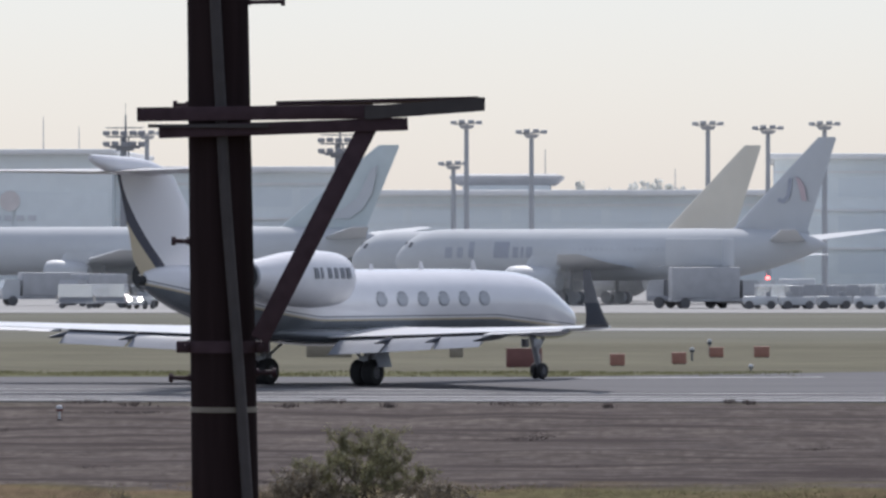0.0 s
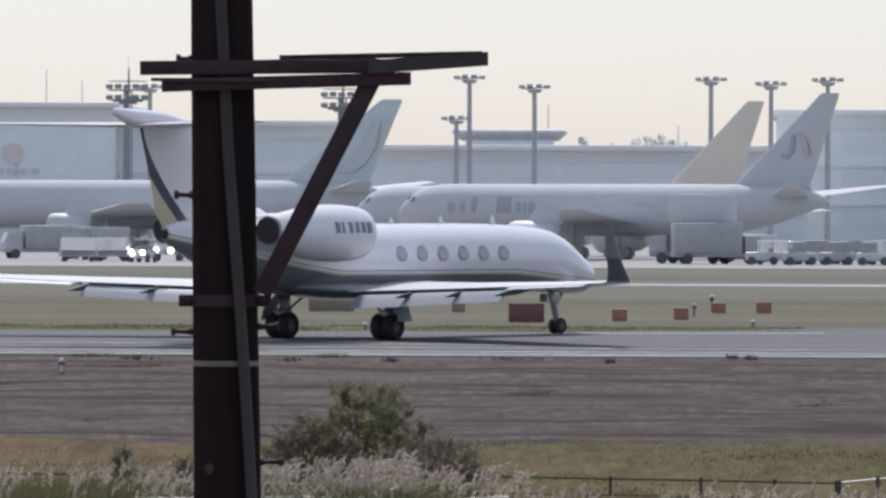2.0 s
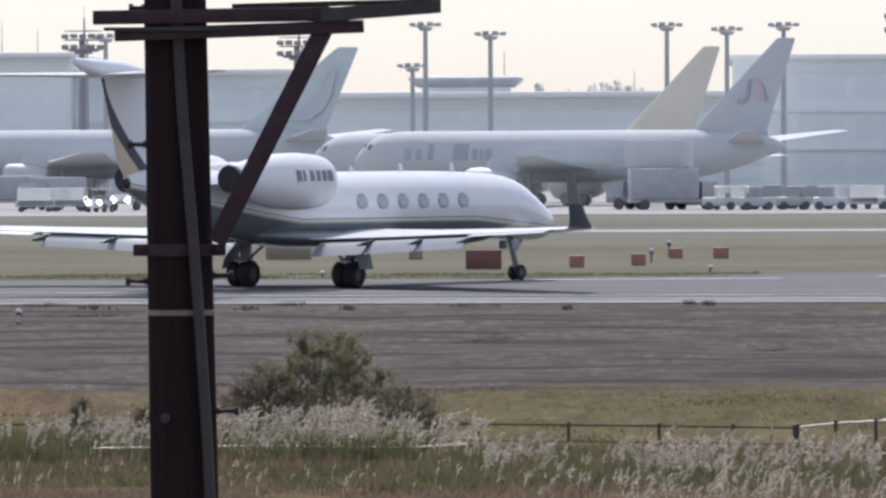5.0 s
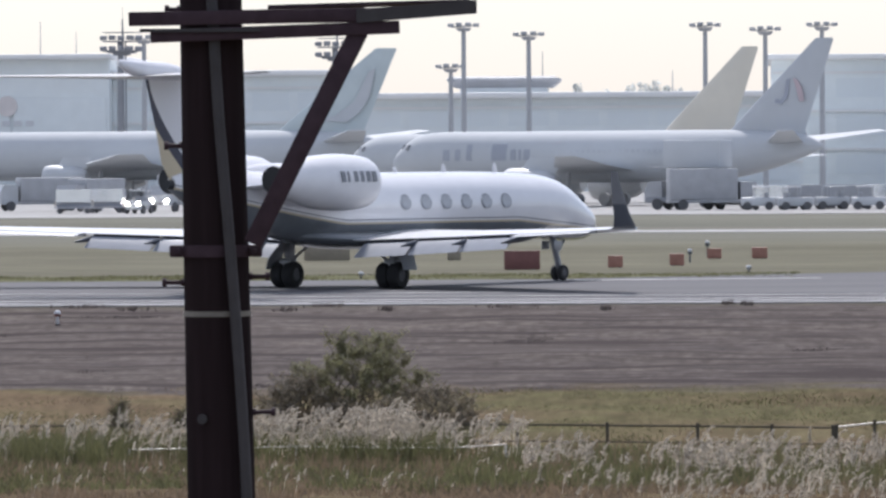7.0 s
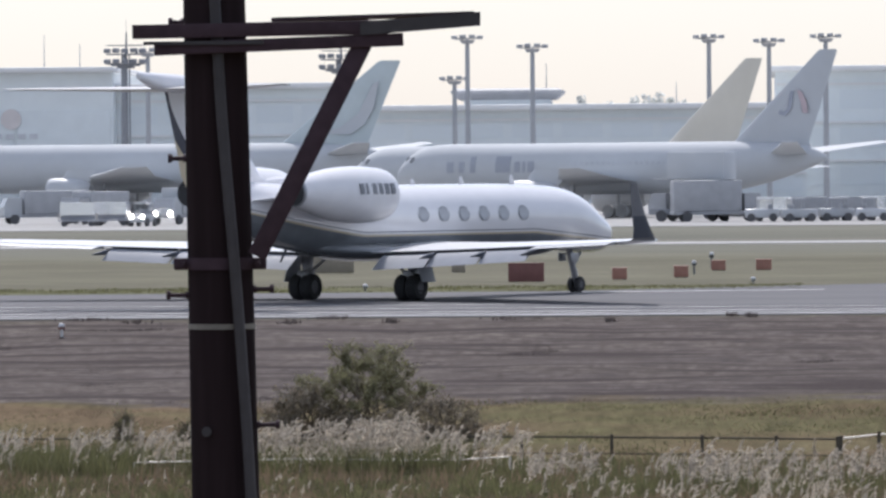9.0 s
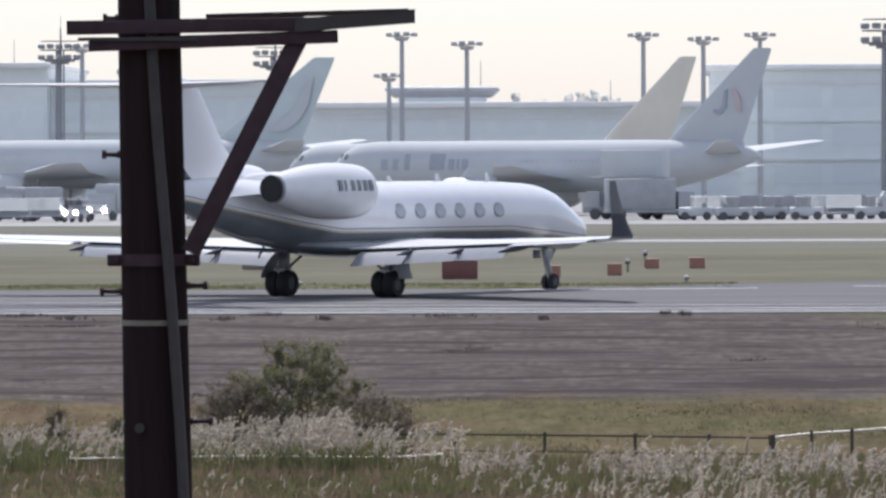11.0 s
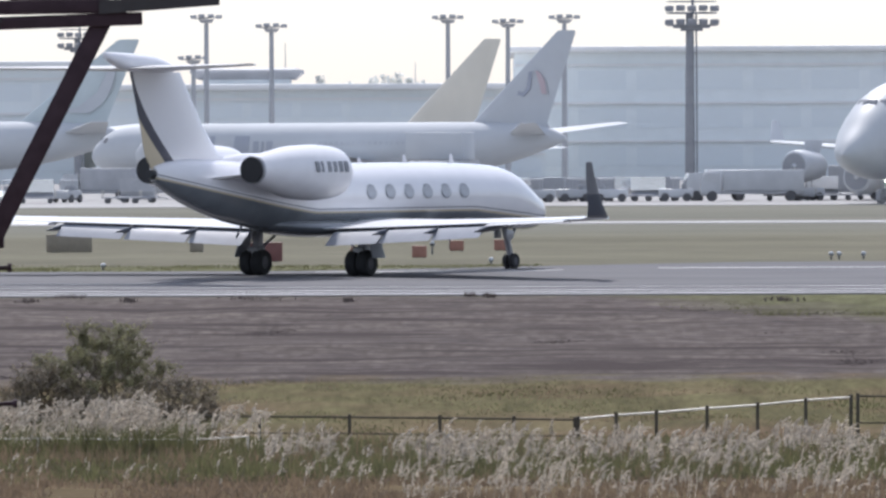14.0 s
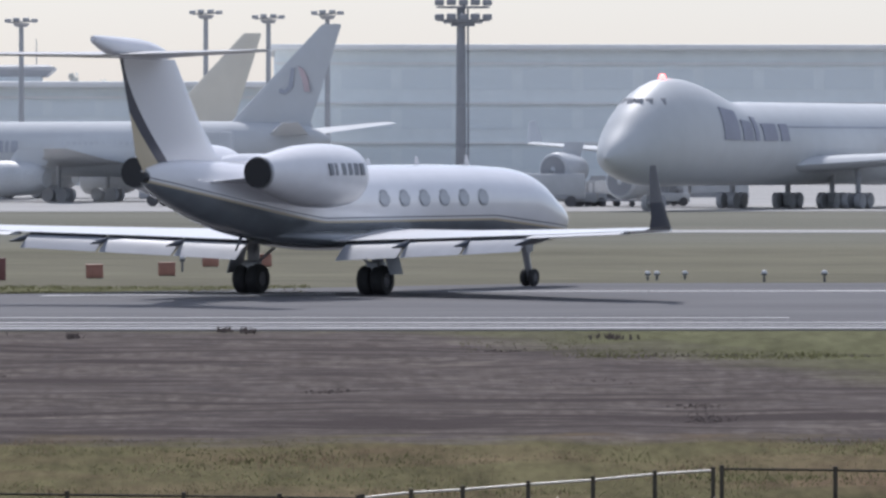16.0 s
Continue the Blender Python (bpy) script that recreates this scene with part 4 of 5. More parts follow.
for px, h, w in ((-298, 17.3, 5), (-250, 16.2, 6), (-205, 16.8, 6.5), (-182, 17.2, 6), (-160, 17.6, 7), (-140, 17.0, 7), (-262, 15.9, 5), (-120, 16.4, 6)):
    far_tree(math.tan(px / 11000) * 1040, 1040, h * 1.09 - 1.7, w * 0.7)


# ---- apron vehicles ----
def wheels_for(ob, xs, w, r=0.45):
    for x in xs:
        for s in (-1, 1):
            bm = bmesh.new()
            rod(bm, (x, s * (w / 2 - 0.12), r), (x, s * (w / 2 + 0.12), r), r, n=16)
            part("tyre", bm, "hazed_rubber", ob)


def truck(px, D, turn, length=7.0, h=3.2, paint="truck", cargo="truckwhite", lamps=False, label="box truck parked on the apron"):
    ob = thing("truck", label, "truck", pose(math.tan(px / 11000) * D, D, 0.03, 0, 0, turn), "apron vehicles")
    bm = bmesh.new()
    box(bm, 0, 0, 0.75, length, 2.0, 0.3, 0.05)
    part("chassis", bm, "cargo", ob)
    bm = bmesh.new()
    skin(bm, [[(x, y, z) for x, z in ((length / 2 - 1.7, 0.6), (length / 2, 0.6), (length / 2, 1.5), (length / 2 - 0.35, 2.45), (length / 2 - 1.7, 2.45))] for y in (-1.05, 1.05)])
    cab = part("cab", bm, paint, ob, smooth=0)
    bm = bmesh.new()
    skin(bm, [[(x, y, z) for x, z in ((length / 2 - 0.02, 1.55), (length / 2 - 0.31, 2.3), (length / 2 - 0.27, 2.3), (length / 2 + 0.03, 1.55))] for y in (-0.9, 0.9)])
    part("windscreen", bm, "glass", cab, smooth=0)
    bm = bmesh.new()
    box(bm, -0.95, 0, 0.9 + (h - 0.9) / 2, length - 2.0, 2.2, h - 0.9, 0.08)
    part("cargo_body", bm, cargo, ob)
    wheels_for(ob, (length / 2 - 1.0, -length / 2 + 1.2), 2.1)
    if lamps:
        for s in (-1, 1):
            bm = bmesh.new()
            bmesh.ops.create_uvsphere(bm, u_segments=10, v_segments=6, radius=0.2, matrix=Matrix.Translation((length / 2 + 0.02, s * 0.75, 0.95)))
            part("headlamp", bm, "lamp", ob, "lit headlamp")
    return ob


def tug(px, D, turn, paint="truck", lamps=False):
    ob = thing("baggage_tug", "small tow tractor on the apron", "tractor", pose(math.tan(px / 11000) * D, D, 0.03, 0, 0, turn), "apron vehicles")
    bm = bmesh.new()
    box(bm, 0, 0, 0.72, 3.0, 1.5, 0.75, 0.12)
    part("body", bm, paint, ob)
    for x in (-0.9, 0.3):
        for s in (-0.62, 0.62):
            bm = bmesh.new()
            rod(bm, (x, s, 1.0), (x, s, 1.95), 0.05, n=6)
            part("canopy_post", bm, "mast", ob)
    bm = bmesh.new()
    box(bm, -0.3, 0, 2.0, 1.6, 1.5, 0.1, 0.04)
    part("canopy", bm, "truckwhite", ob)
    bm = bmesh.new()
    box(bm, -0.7, 0, 1.25, 0.4, 1.0, 0.5, 0.08)
    part("seat", bm, "cargo", ob)
    wheels_for(ob, (0.95, -0.95), 1.5, 0.36)
    if lamps:
        for s in (-1, 1):
            bm = bmesh.new()
            bmesh.ops.create_uvsphere(bm, u_segments=10, v_segments=6, radius=0.17, matrix=Matrix.Translation((1.5, s * 0.5, 0.85)))
            part("headlamp", bm, "lamp", ob, "lit headlamp")


def cart(px, D, turn, load=True):
    ob = thing("cargo_dolly", "low cargo dolly with a loaded container" if load else "low empty cargo dolly", "dolly", pose(math.tan(px / 11000) * D, D, 0.03, 0, 0, turn), "apron carts")
    bm = bmesh.new()
    box(bm, 0, 0, 0.5, 3.4, 2.0, 0.14, 0.03)
    rod(bm, (1.7, 0, 0.5), (2.6, 0, 0.35), 0.05, n=6)
    part("deck", bm, "mast", ob)
    wheels_for(ob, (1.2, -1.2), 1.8, 0.22)
    for x in (-1.65, 1.65):
        for s in (-0.95, 0.95):
            bm = bmesh.new()
            rod(bm, (x, s, 0.5), (x, s, 1.15), 0.04, n=6)
            part("stanchion", bm, "rail", ob)
    if load:
        bm = bmesh.new()
        skin(bm, [[(x, y, z) for y, z in ((-0.75, 0.6), (0.75, 0.6), (0.95, 1.0), (0.95, 2.1), (-0.95, 2.1), (-0.95, 1.0))] for x in (-1.5, 1.5)])
        part("container", bm, "alu" if random.random() < 0.4 else "cargo", ob, smooth=0)


def high_lift_truck(px, D, turn):
    ob = thing("catering_truck", "catering truck with its pale box raised on a scissor lift", "truck", pose(math.tan(px / 11000) * D, D, 0.03, 0, 0, turn), "apron vehicles")
    bm = bmesh.new()
    box(bm, 0, 0, 0.85, 7.6, 2.3, 0.5, 0.06)
    part("chassis", bm, "fan", ob)
    bm = bmesh.new()
    skin(bm, [[(x, y, z) for x, z in ((2.2, 0.7), (3.9, 0.7), (3.9, 1.6), (3.5, 2.5), (2.2, 2.5))] for y in (-1.1, 1.1)])
    cab = part("cab", bm, "cargo", ob, smooth=0)
    bm = bmesh.new()
    skin(bm, [[(x, y, z) for x, z in ((3.9, 1.65), (3.57, 2.35), (3.61, 2.35), (3.94, 1.65))] for y in (-0.95, 0.95)])
    part("windscreen", bm, "glass", cab, smooth=0)
    for s in (-0.95, 0.95):
        for a, b in (((-3.2, 1.1), (1.6, 3.6)), ((1.6, 1.1), (-3.2, 3.6))):
            bm = bmesh.new()
            rod(bm, (a[0], s, a[1]), (b[0], s, b[1]), 0.13, n=8)
            part("scissor_arm", bm, "fan", ob)
    bm = bmesh.new()
    box(bm, -0.9, 0, 2.2, 4.6, 2.1, 2.1, 0.05)
    part("lift_skirt", bm, "fan", ob)
    bm = bmesh.new()
    box(bm, -0.8, 0, 4.9, 5.6, 2.4, 2.4, 0.08)
    part("box_body", bm, "hazewing", ob, "raised pale grey box")
    bm = bmesh.new()
    box(bm, 2.7, 0, 3.72, 1.4, 2.3, 0.12, 0.03)
    part("platform", bm, "cargo", ob)
    wheels_for(ob, (2.6, -2.4), 2.3, 0.5)


high_lift_truck(-101, 548, 155)
for px, D, turn, ln, h, paint, cg, lit in ((-1010, 560, 250, 7, 3.3, "truck", "truck", True), (-1160, 570, 240, 8, 3.0, "cargo", "cargo", False), (-910, 575, 260, 8, 3.2, "cargo", "truck", True),
                                           (-60, 545, 10, 8, 3.6, "cargo", "cargo", False), (404, 545, 185, 6, 2.7, "truckwhite", "truckwhite", False), (465, 540, 180, 9, 2.7, "truck", "truck", False),
                                           (640, 560, 175, 8, 3.0, "cargo", "cargo", False), (760, 565, 185, 7, 2.8, "truckwhite", "truck", False), (-560, 590, 200, 8, 3.2, "cargo", "truck", False), (-690, 585, 170, 7, 3.0, "truck", "cargo", False), (-1250, 580, 200, 8, 3.1, "truck", "cargo", False)):
    truck(px, D, turn, ln, h, paint, cg, lit, "box truck with lit headlamps on the apron" if lit else "box truck parked on the apron")
for px, D, turn, lit in ((-1075, 540, 255, True), (-850, 550, 260, True), (-960, 545, 245, True), (20, 538, 180, False), (85, 536, 10, False), (150, 540, 190, False), (215, 537, 0, False), (330, 540, 180, False), (560, 545, 20, False), (-745, 555, 250, False), (700, 550, 180, False)):
    tug(px, D, turn, "truck" if turn % 20 else "truckwhite", lit)
for i, px in enumerate((40, 62, 104, 128, 168, 190, 232, 256, 282, 306, 350, 520, 585, 610, 680, -20, -650, -620, -800, -880, -1130, -1190)):
    cart(px, 541 + (i * 7) % 11, 3 - (i % 3) * 4, i % 3 != 1)


service_van = truck(66, 572, 180, 5.4, 2.5, "truckwhite", "truckwhite", False, "white service van with a red beacon driving over the apron")
bm = bmesh.new()
rod(bm, (1.7, 0, 2.43), (1.7, 0, 2.75), 0.2, 0.16, 12)
part("beacon", bm, "beacon", service_van, "lit red beacon")


# ---- signs and lights on the field ----
def sign_box(px, base, w, h, material, label, d=0.3):
    """px: angle to the right, base: angle below the horizon, 11000 a radian, of a thing on level ground."""
    D = 11000 * EYE_H / base
    ob = thing("guidance_sign", label, "sign", pose(math.tan(px / 11000) * D, D, 0.0, 0, 0, -px / 192), "guidance signs")
    bm = bmesh.new()
    box(bm, 0, 0, 0.02 + h / 2, w, d, h, 0.03)
    panel = part("panel", bm, material, ob)
    for x in (-w * 0.32, w * 0.32):
        bm = bmesh.new()
        rod(bm, (x, 0, -0.05), (x, 0, 0.05), 0.05, n=8)
        part("foot", bm, "steel", ob)
    bm = bmesh.new()
    box(bm, 0, 0, 0.02 + h + 0.02, w * 1.02, d * 1.15, 0.05, 0.015)
    part("cap", bm, material, ob)
    return ob


sign_box(-398, 190, 1.42, 0.70, "signred", "large red guidance sign box in dry grass")
sign_box(-233, 187, 0.60, 0.42, "signorange", "small orange equipment box in dry grass", 0.5)
sign_box(-124, 184, 0.60, 0.42, "signorange", "small orange equipment box in dry grass", 0.5)
sign_box(-58, 172, 0.62, 0.38, "signorange", "small orange equipment box in dry grass", 0.5)
sign_box(22, 172, 0.68, 0.42, "signorange", "small red equipment box in dry grass", 0.5)
sign_box(-743, 172, 2.0, 0.72, "signtan", "wide tan guidance sign in dry grass")
sign_box(-518, 172, 0.6, 0.4, "signtan", "small tan box in dry grass", 0.5)


def field_lamp(px, base, h, red=False, y=None):
    D = 11000 * EYE_H / base if y is None else y
    x = math.tan(px / 11000) * D
    ob = thing("edge_light", "small taxiway edge light on a short post", "runway light", pose(x, D, lie(D)), "edge lights")
    bm = bmesh.new()
    rod(bm, (0, 0, -0.05), (0, 0, h * 0.72), 0.045, 0.035, 8)
    part("post", bm, "slate" if not red else "truckwhite", ob)
    bm = bmesh.new()
    rod(bm, (0, 0, h * 0.66), (0, 0, h * 0.82), 0.10, 0.11, 12)
    part("collar", bm, "signred" if red else "slate", ob)
    bm = bmesh.new()
    bmesh.ops.create_uvsphere(bm, u_segments=12, v_segments=8, radius=0.095, matrix=Matrix.Translation((0, 0, h * 0.88)))
    part("lens", bm, "truckwhite", ob)


for px, base, h in ((604, 190, 0.26), (618, 190, 0.26), (661, 189, 0.24), (779, 192, 0.34), (870, 192, 0.34), (3, 196, 0.2), (-101, 178, 0.55), (-70, 168, 0.72), (-683, 204, 0.2)):
    field_lamp(px, base, h)
field_lamp(-1220, 0, 0.40, True, 181.0)


def clod(px, D, w):
    """A low dark tussock at the pavement's edge."""
    ob = bmesh.new()
    for i in range(40):
        a = random.gauss(0, 0.35) * w
        p = Vector((a, random.gauss(0, 0.15), 0))
        t = p + Vector((random.gauss(0, 0.06), random.gauss(0, 0.05), random.uniform(0.05, 0.17)))
        vs = [ob.verts.new(q) for q in (p - Vector((0.03, 0, 0.03)), p + Vector((0.03, 0, -0.03)), t)]
        ob.faces.new(vs)
    o = part("tussock", ob, "hay", smooth=0)
    o.location = (math.tan(px / 11000) * D, D, lie(D))
    tagged(o, "dark flat tussock at the edge of the taxiway", "plant", "tussocks", "stuff")


for px, w in ((-35, 0.4), (0, 0.25), (513, 0.9), (-420, 1.6), (-640, 0.4), (-1180, 1.0), (-1090, 0.7), (-745, 0.8), (-820, 0.5), (-250, 0.3)):
    clod(px, random.uniform(183.6, 185.4), w)


# ---- utility pole ----
PAN0 = -2.801
pole_m = Matrix.Translation((math.sin(radians(PAN0)) * 32.4, math.cos(radians(PAN0)) * 32.4, 0)) @ pose(0, 0, 0, 0, 0, -PAN0)
upole = thing("utility_pole", "dark creosoted utility pole with steel arms and conduit", "utility pole", pole_m)
POLE_FOOT = -3.25


def mid(z):
    return -1.1827 + (3.81 - z) * 0.0148


def rad(z):
    return 0.162 + (5.11 - z) * 0.0058


bm = bmesh.new()
skin(bm, [[(mid(z) + rad(z) * math.cos(a), rad(z) * math.sin(a), z) for a in (2 * math.pi * i / 36 for i in range(36))] for z in (POLE_FOOT, -1, 1, 2.2, 3, 3.8, 4.6, 5.4, 6.2)])
part("shaft", bm, "pole", upole)
bm = bmesh.new()
pts = [(mid(z) + dx, -rad(z) - 0.03, z) for z, dx in ((6.2, -0.03), (5.11, 0.012), (4.52, 0.035), (3.81, 0.080), (3.22, 0.112), (2.5, 0.140), (1.0, 0.155), (POLE_FOOT, 0.155))]
pts = spline(pts, 4)
skin(bm, [[(x + 0.029 * math.cos(a), y + 0.029 * math.sin(a), z) for a in (2 * math.pi * i / 14 for i in range(14))] for x, y, z in pts])
part("conduit", bm, "conduit", upole, "grey cable conduit strapped to the pole")


def channel(name, x0, z0, x1, z1, y, h, d, th=0.012, label=""):
    """A steel channel between two points, open towards the back."""
    a, b = Vector((x0, y, z0)), Vector((x1, y, z1))
    L = (b - a).length
    bm = bmesh.new()
    box(bm, 0, -d / 2 + th / 2, 0, L, th, h, 0.003)
    for s in (-1, 1):
        box(bm, 0, 0, s * (h / 2 - th / 2), L - 0.004, d - 2 * th, th)
    ang = math.atan2(z1 - z0, x1 - x0)
    bmesh.ops.transform(bm, matrix=Matrix.Translation((a + b) / 2) @ Matrix.Rotation(-ang, 4, "Y"), verts=bm.verts)
    return part(name, bm, "arm", upole, label)


channel("upper_arm", -1.618, 5.005, -0.30, 5.02, -0.225, 0.072, 0.07, label="dark steel cross arm")
channel("upper_arm", -1.40, 5.03, -0.40, 5.045, 0.22, 0.05, 0.07)
bm = bmesh.new()
skin(bm, [[(x, y, z) for x, z in ((-0.44, 4.978), (0.182, 5.024), (0.182, 5.094), (-0.44, 5.048))] for y in (-0.27, -0.20)])
part("arm_end", bm, "conduit", upole, "grey outer end of the cross arm", smooth=0)
bm = bmesh.new()
skin(bm, [[(x, y, z) for x, z in ((-0.9, 5.055), (0.15, 5.088), (0.15, 5.10), (-0.9, 5.075))] for y in (-0.19, 0.25)])
part("arm_plate", bm, "arm", upole, smooth=0)
channel("lower_arm", -1.506, 4.915, -0.217, 4.956, -0.215, 0.066, 0.07)
channel("brace", -0.985, 3.84, -0.425, 4.94, -0.20, 0.098, 0.06, label="slanting steel brace")
bm = bmesh.new()
box(bm, -1.25, -0.26, 4.945, 0.62, 0.02, 0.018)
part("strap", bm, "conduit", upole)
for z, w, h, mt in ((3.80, 0.45, 0.062, "arm"), (4.93, 0.40, 0.05, "arm")):
    bm = bmesh.new()
    rod(bm, (mid(z), 0, z - h / 2), (mid(z), 0, z + h / 2), rad(z) + 0.014, n=36)
    for s in (-1, 1):
        box(bm, mid(z) + s * w * 0.44, -0.02, z, 0.085, 0.10, h, 0.008)
        rod(bm, (mid(z) + s * w * 0.44, -0.13, z), (mid(z) + s * w * 0.44, 0.13, z), 0.015, n=8)
    part("clamp", bm, mt, upole, "bolted steel pole clamp")
bm = bmesh.new()
rod(bm, (mid(3.474), 0, 3.46), (mid(3.474), 0, 3.488), rad(3.474) + 0.006, n=36)
part("pale_band", bm, "band", upole, "pale band round the pole")
for x, z, s in ((-1.428, 4.351, -1), (-1.442, 3.638, -1), (-0.926, 3.667, 1), (-0.901, 2.96, 1), (-1.42, 5.06, -1), (-1.42, 2.3, -1), (-0.88, 5.6, 1)):
    bm = bmesh.new()
    edge = mid(z) + s * (rad(z) - 0.03)
    rod(bm, (edge, 0, z - 0.004), (x, 0, z), 0.012, n=8)
    rod(bm, (x, 0, z), (x + s * 0.022, 0, z), 0.024, n=10)
    rod(bm, (edge + s * 0.03, 0, z), (edge + s * 0.045, 0, z), 0.02, n=8)
    part("step_bolt", bm, "arm", upole, "steel step bolt")
bm = bmesh.new()
rod(bm, (mid(2.93) - 0.085, -rad(2.93) + 0.012, 2.93), (mid(2.93) - 0.085, -rad(2.93) - 0.012, 2.93), 0.026, n=16)
rod(bm, (mid(2.93) - 0.085, -rad(2.93) - 0.01, 2.93), (mid(2.93) - 0.085, -rad(2.93) - 0.022, 2.93), 0.013, n=10)
part("washer", bm, "conduit", upole, "round bolt washer")


# ---- fence ----
def fence_run(posts, label, rail_mat, post_mat="fence", low=None, group="boundary fence"):
    """posts: angle right of the zero heading, rail's angle below the horizon, in 1/11000 radian; at D metres."""
    ob = thing("fence", label, "fence", pose(0, 0, 0), group)
    pts = []
    for px, dn, D in posts:
        pts.append(Vector((math.tan(px / 11000) * D, D, EYE_H - dn / 11000 * D)))
    for p, q in zip(pts, pts[1:]):
        bm = bmesh.new()
        rod(bm, p, q, 0.026 if rail_mat == "rail" else 0.024, n=8)
        part("top_rail", bm, rail_mat, ob)
        if low:
            bm = bmesh.new()
            d = Vector((0, 0, low))
            rod(bm, p - d, q - d, 0.018, n=8)
            part("low_rail", bm, "wire" if random.random() < 0.6 else rail_mat, ob)
    for p in pts:
        bm = bmesh.new()
        g = lie(p.y) - 0.15
        box(bm, p.x, p.y, (p.z + 0.05 + g) / 2, 0.085, 0.085, p.z + 0.05 - g, 0.012)
        post = part("post", bm, post_mat, ob)
        bm = bmesh.new()
        box(bm, p.x, p.y, p.z + 0.06, 0.10, 0.10, 0.03, 0.008)
        part("cap", bm, post_mat, post)
    return ob


FD = 159.0
fence_run([(px, dn, FD) for px, dn in ((-1420, 462), (-1240, 463), (-1080, 463), (-920, 463), (-770, 463), (-570, 463), (-408, 464), (-249, 466), (-89, 468), (42, 470), (150, 472))], "low wire fence with dark posts in tall grass", "wire", low=0.42)
fence_run([(px, dn, FD) for px, dn in ((156, 471), (223, 464), (294, 460), (384, 453), (473, 447), (558, 439), (638, 434))], "fence panel with bright galvanised top rail and dark posts", "rail", low=0.95)
fence_run([(px, dn, FD) for px, dn in ((650, 432), (806, 434), (960, 437), (1120, 440), (1290, 442), (1460, 444))], "dark two-rail fence beyond the gate post", "wire", low=0.68)
bm = bmesh.new()
P0 = [(-1095, 506), (-950, 504), (-800, 501), (-620, 504), (-520, 504), (-429, 499)]
pp = [Vector((math.tan(px / 11000) * 151.5, 151.5 + random.uniform(-0.2, 0.2), EYE_H - dn / 11000 * 151.5)) for px, dn in P0]
for a, b in zip(pp, pp[1:]):
    rod(bm, a, b, 0.016, n=8)
low_rail = thing("hand_rail", "low white pipe rail half hidden in pampas grass", "rail", pose(0, 0, 0))
part("pipe", bm, "rail", low_rail)
for a in pp:
    bm = bmesh.new()
    rod(bm, (a.x, a.y, lie(a.y) - 0.2), a, 0.022, n=8)
    part("post", bm, "rail", low_rail)


# ---- bush ----
def make_bush(name, x, y, w, h, leaves, label, lean=0.0, size=0.055, leaf="leaf"):
    ob = thing(name, label, "bush", pose(x, y, lie(y) - 0.05))
    bm = bmesh.new()
    tips = []
    for i in range(64):
        a = random.uniform(0, 2 * math.pi)
        u = random.random()
        rx = w * 0.5 * (1 - u ** 2 * 0.75)
        p = Vector((0, 0, 0))
        end = Vector((rx * math.cos(a) * random.uniform(0.5, 1) + lean * u, 0.7 * rx * math.sin(a), h * (0.30 + 0.70 * u)))
        m1 = end * 0.5 + Vector((random.gauss(0, 0.1), random.gauss(0, 0.1), 0.1 * h))
        rod(bm, p + Vector((random.gauss(0, 0.16) * w, random.gauss(0, 0.1) * w, 0)), m1, 0.016, 0.012, 5)
        rod(bm, m1, end, 0.012, 0.005, 5)
        for k in range(4):
            f = random.uniform(0.3, 1)
            q = m1.lerp(end, f)
            e = q + Vector((random.gauss(0, 0.2), random.gauss(0, 0.2), random.uniform(0.05, 0.3)))
            rod(bm, q, e, 0.009, 0.004, 4)
            tips.append((q, e))
        tips.append((m1, end))
    part("branchwork", bm, "bark", ob, "thin dark branching stems")["kind"] = "stuff"
    vs, fs = [], []
    for i in range(leaves):
        q, e = random.choice(tips)
        c = q.lerp(e, random.uniform(0.1, 1.05)) + Vector((random.gauss(0, 0.06), random.gauss(0, 0.06), random.gauss(0, 0.06)))
        r = Euler((random.uniform(-0.9, 0.9), random.uniform(-0.9, 0.9), random.uniform(0, 6.28))).to_matrix()
        s = size * random.uniform(0.6, 1.4)
        k = len(vs)
        for p in ((-1, 0, 0), (-0.1, -0.42, 0.1), (1, 0, -0.1), (-0.1, 0.42, 0.1)):
            vs.append(c + r @ Vector(p) * s)
        fs.append((k, k + 1, k + 2))
        fs.append((k, k + 2, k + 3))
    me = bpy.data.meshes.new("leaves")
    me.from_pydata(vs, [], fs)
    me.materials.append(M[leaf])
    lv = new("foliage", me)
    lv.parent = ob
    lv["kind"] = "stuff"
    return ob


def field_x(px, D):
    return math.tan(px / 11000) * D


make_bush("bush", field_x(-690, 164), 164, 5.0, 2.35, 17000, "leafy green bush with bare twigs on the grassy bank", 0.1, 0.042)
make_bush("bush", field_x(-570, 160.5), 160.5, 4.2, 1.5, 5200, "low straggling brown bush beside the taller one", 0.2, 0.045, "dryleaf")
make_bush("bush", field_x(-790, 162.5), 162.5, 3.4, 1.5, 5200, "low brown bush behind the pampas grass", -0.2, 0.045, "dryleaf")
make_bush("weed", field_x(-1110, 160.5), 160.5, 0.5, 1.15, 500, "tall thin weed among the pampas grass")
make_bush("weed", field_x(-1000, 161), 161, 0.7, 0.8, 500, "tall thin weed among the pampas grass")


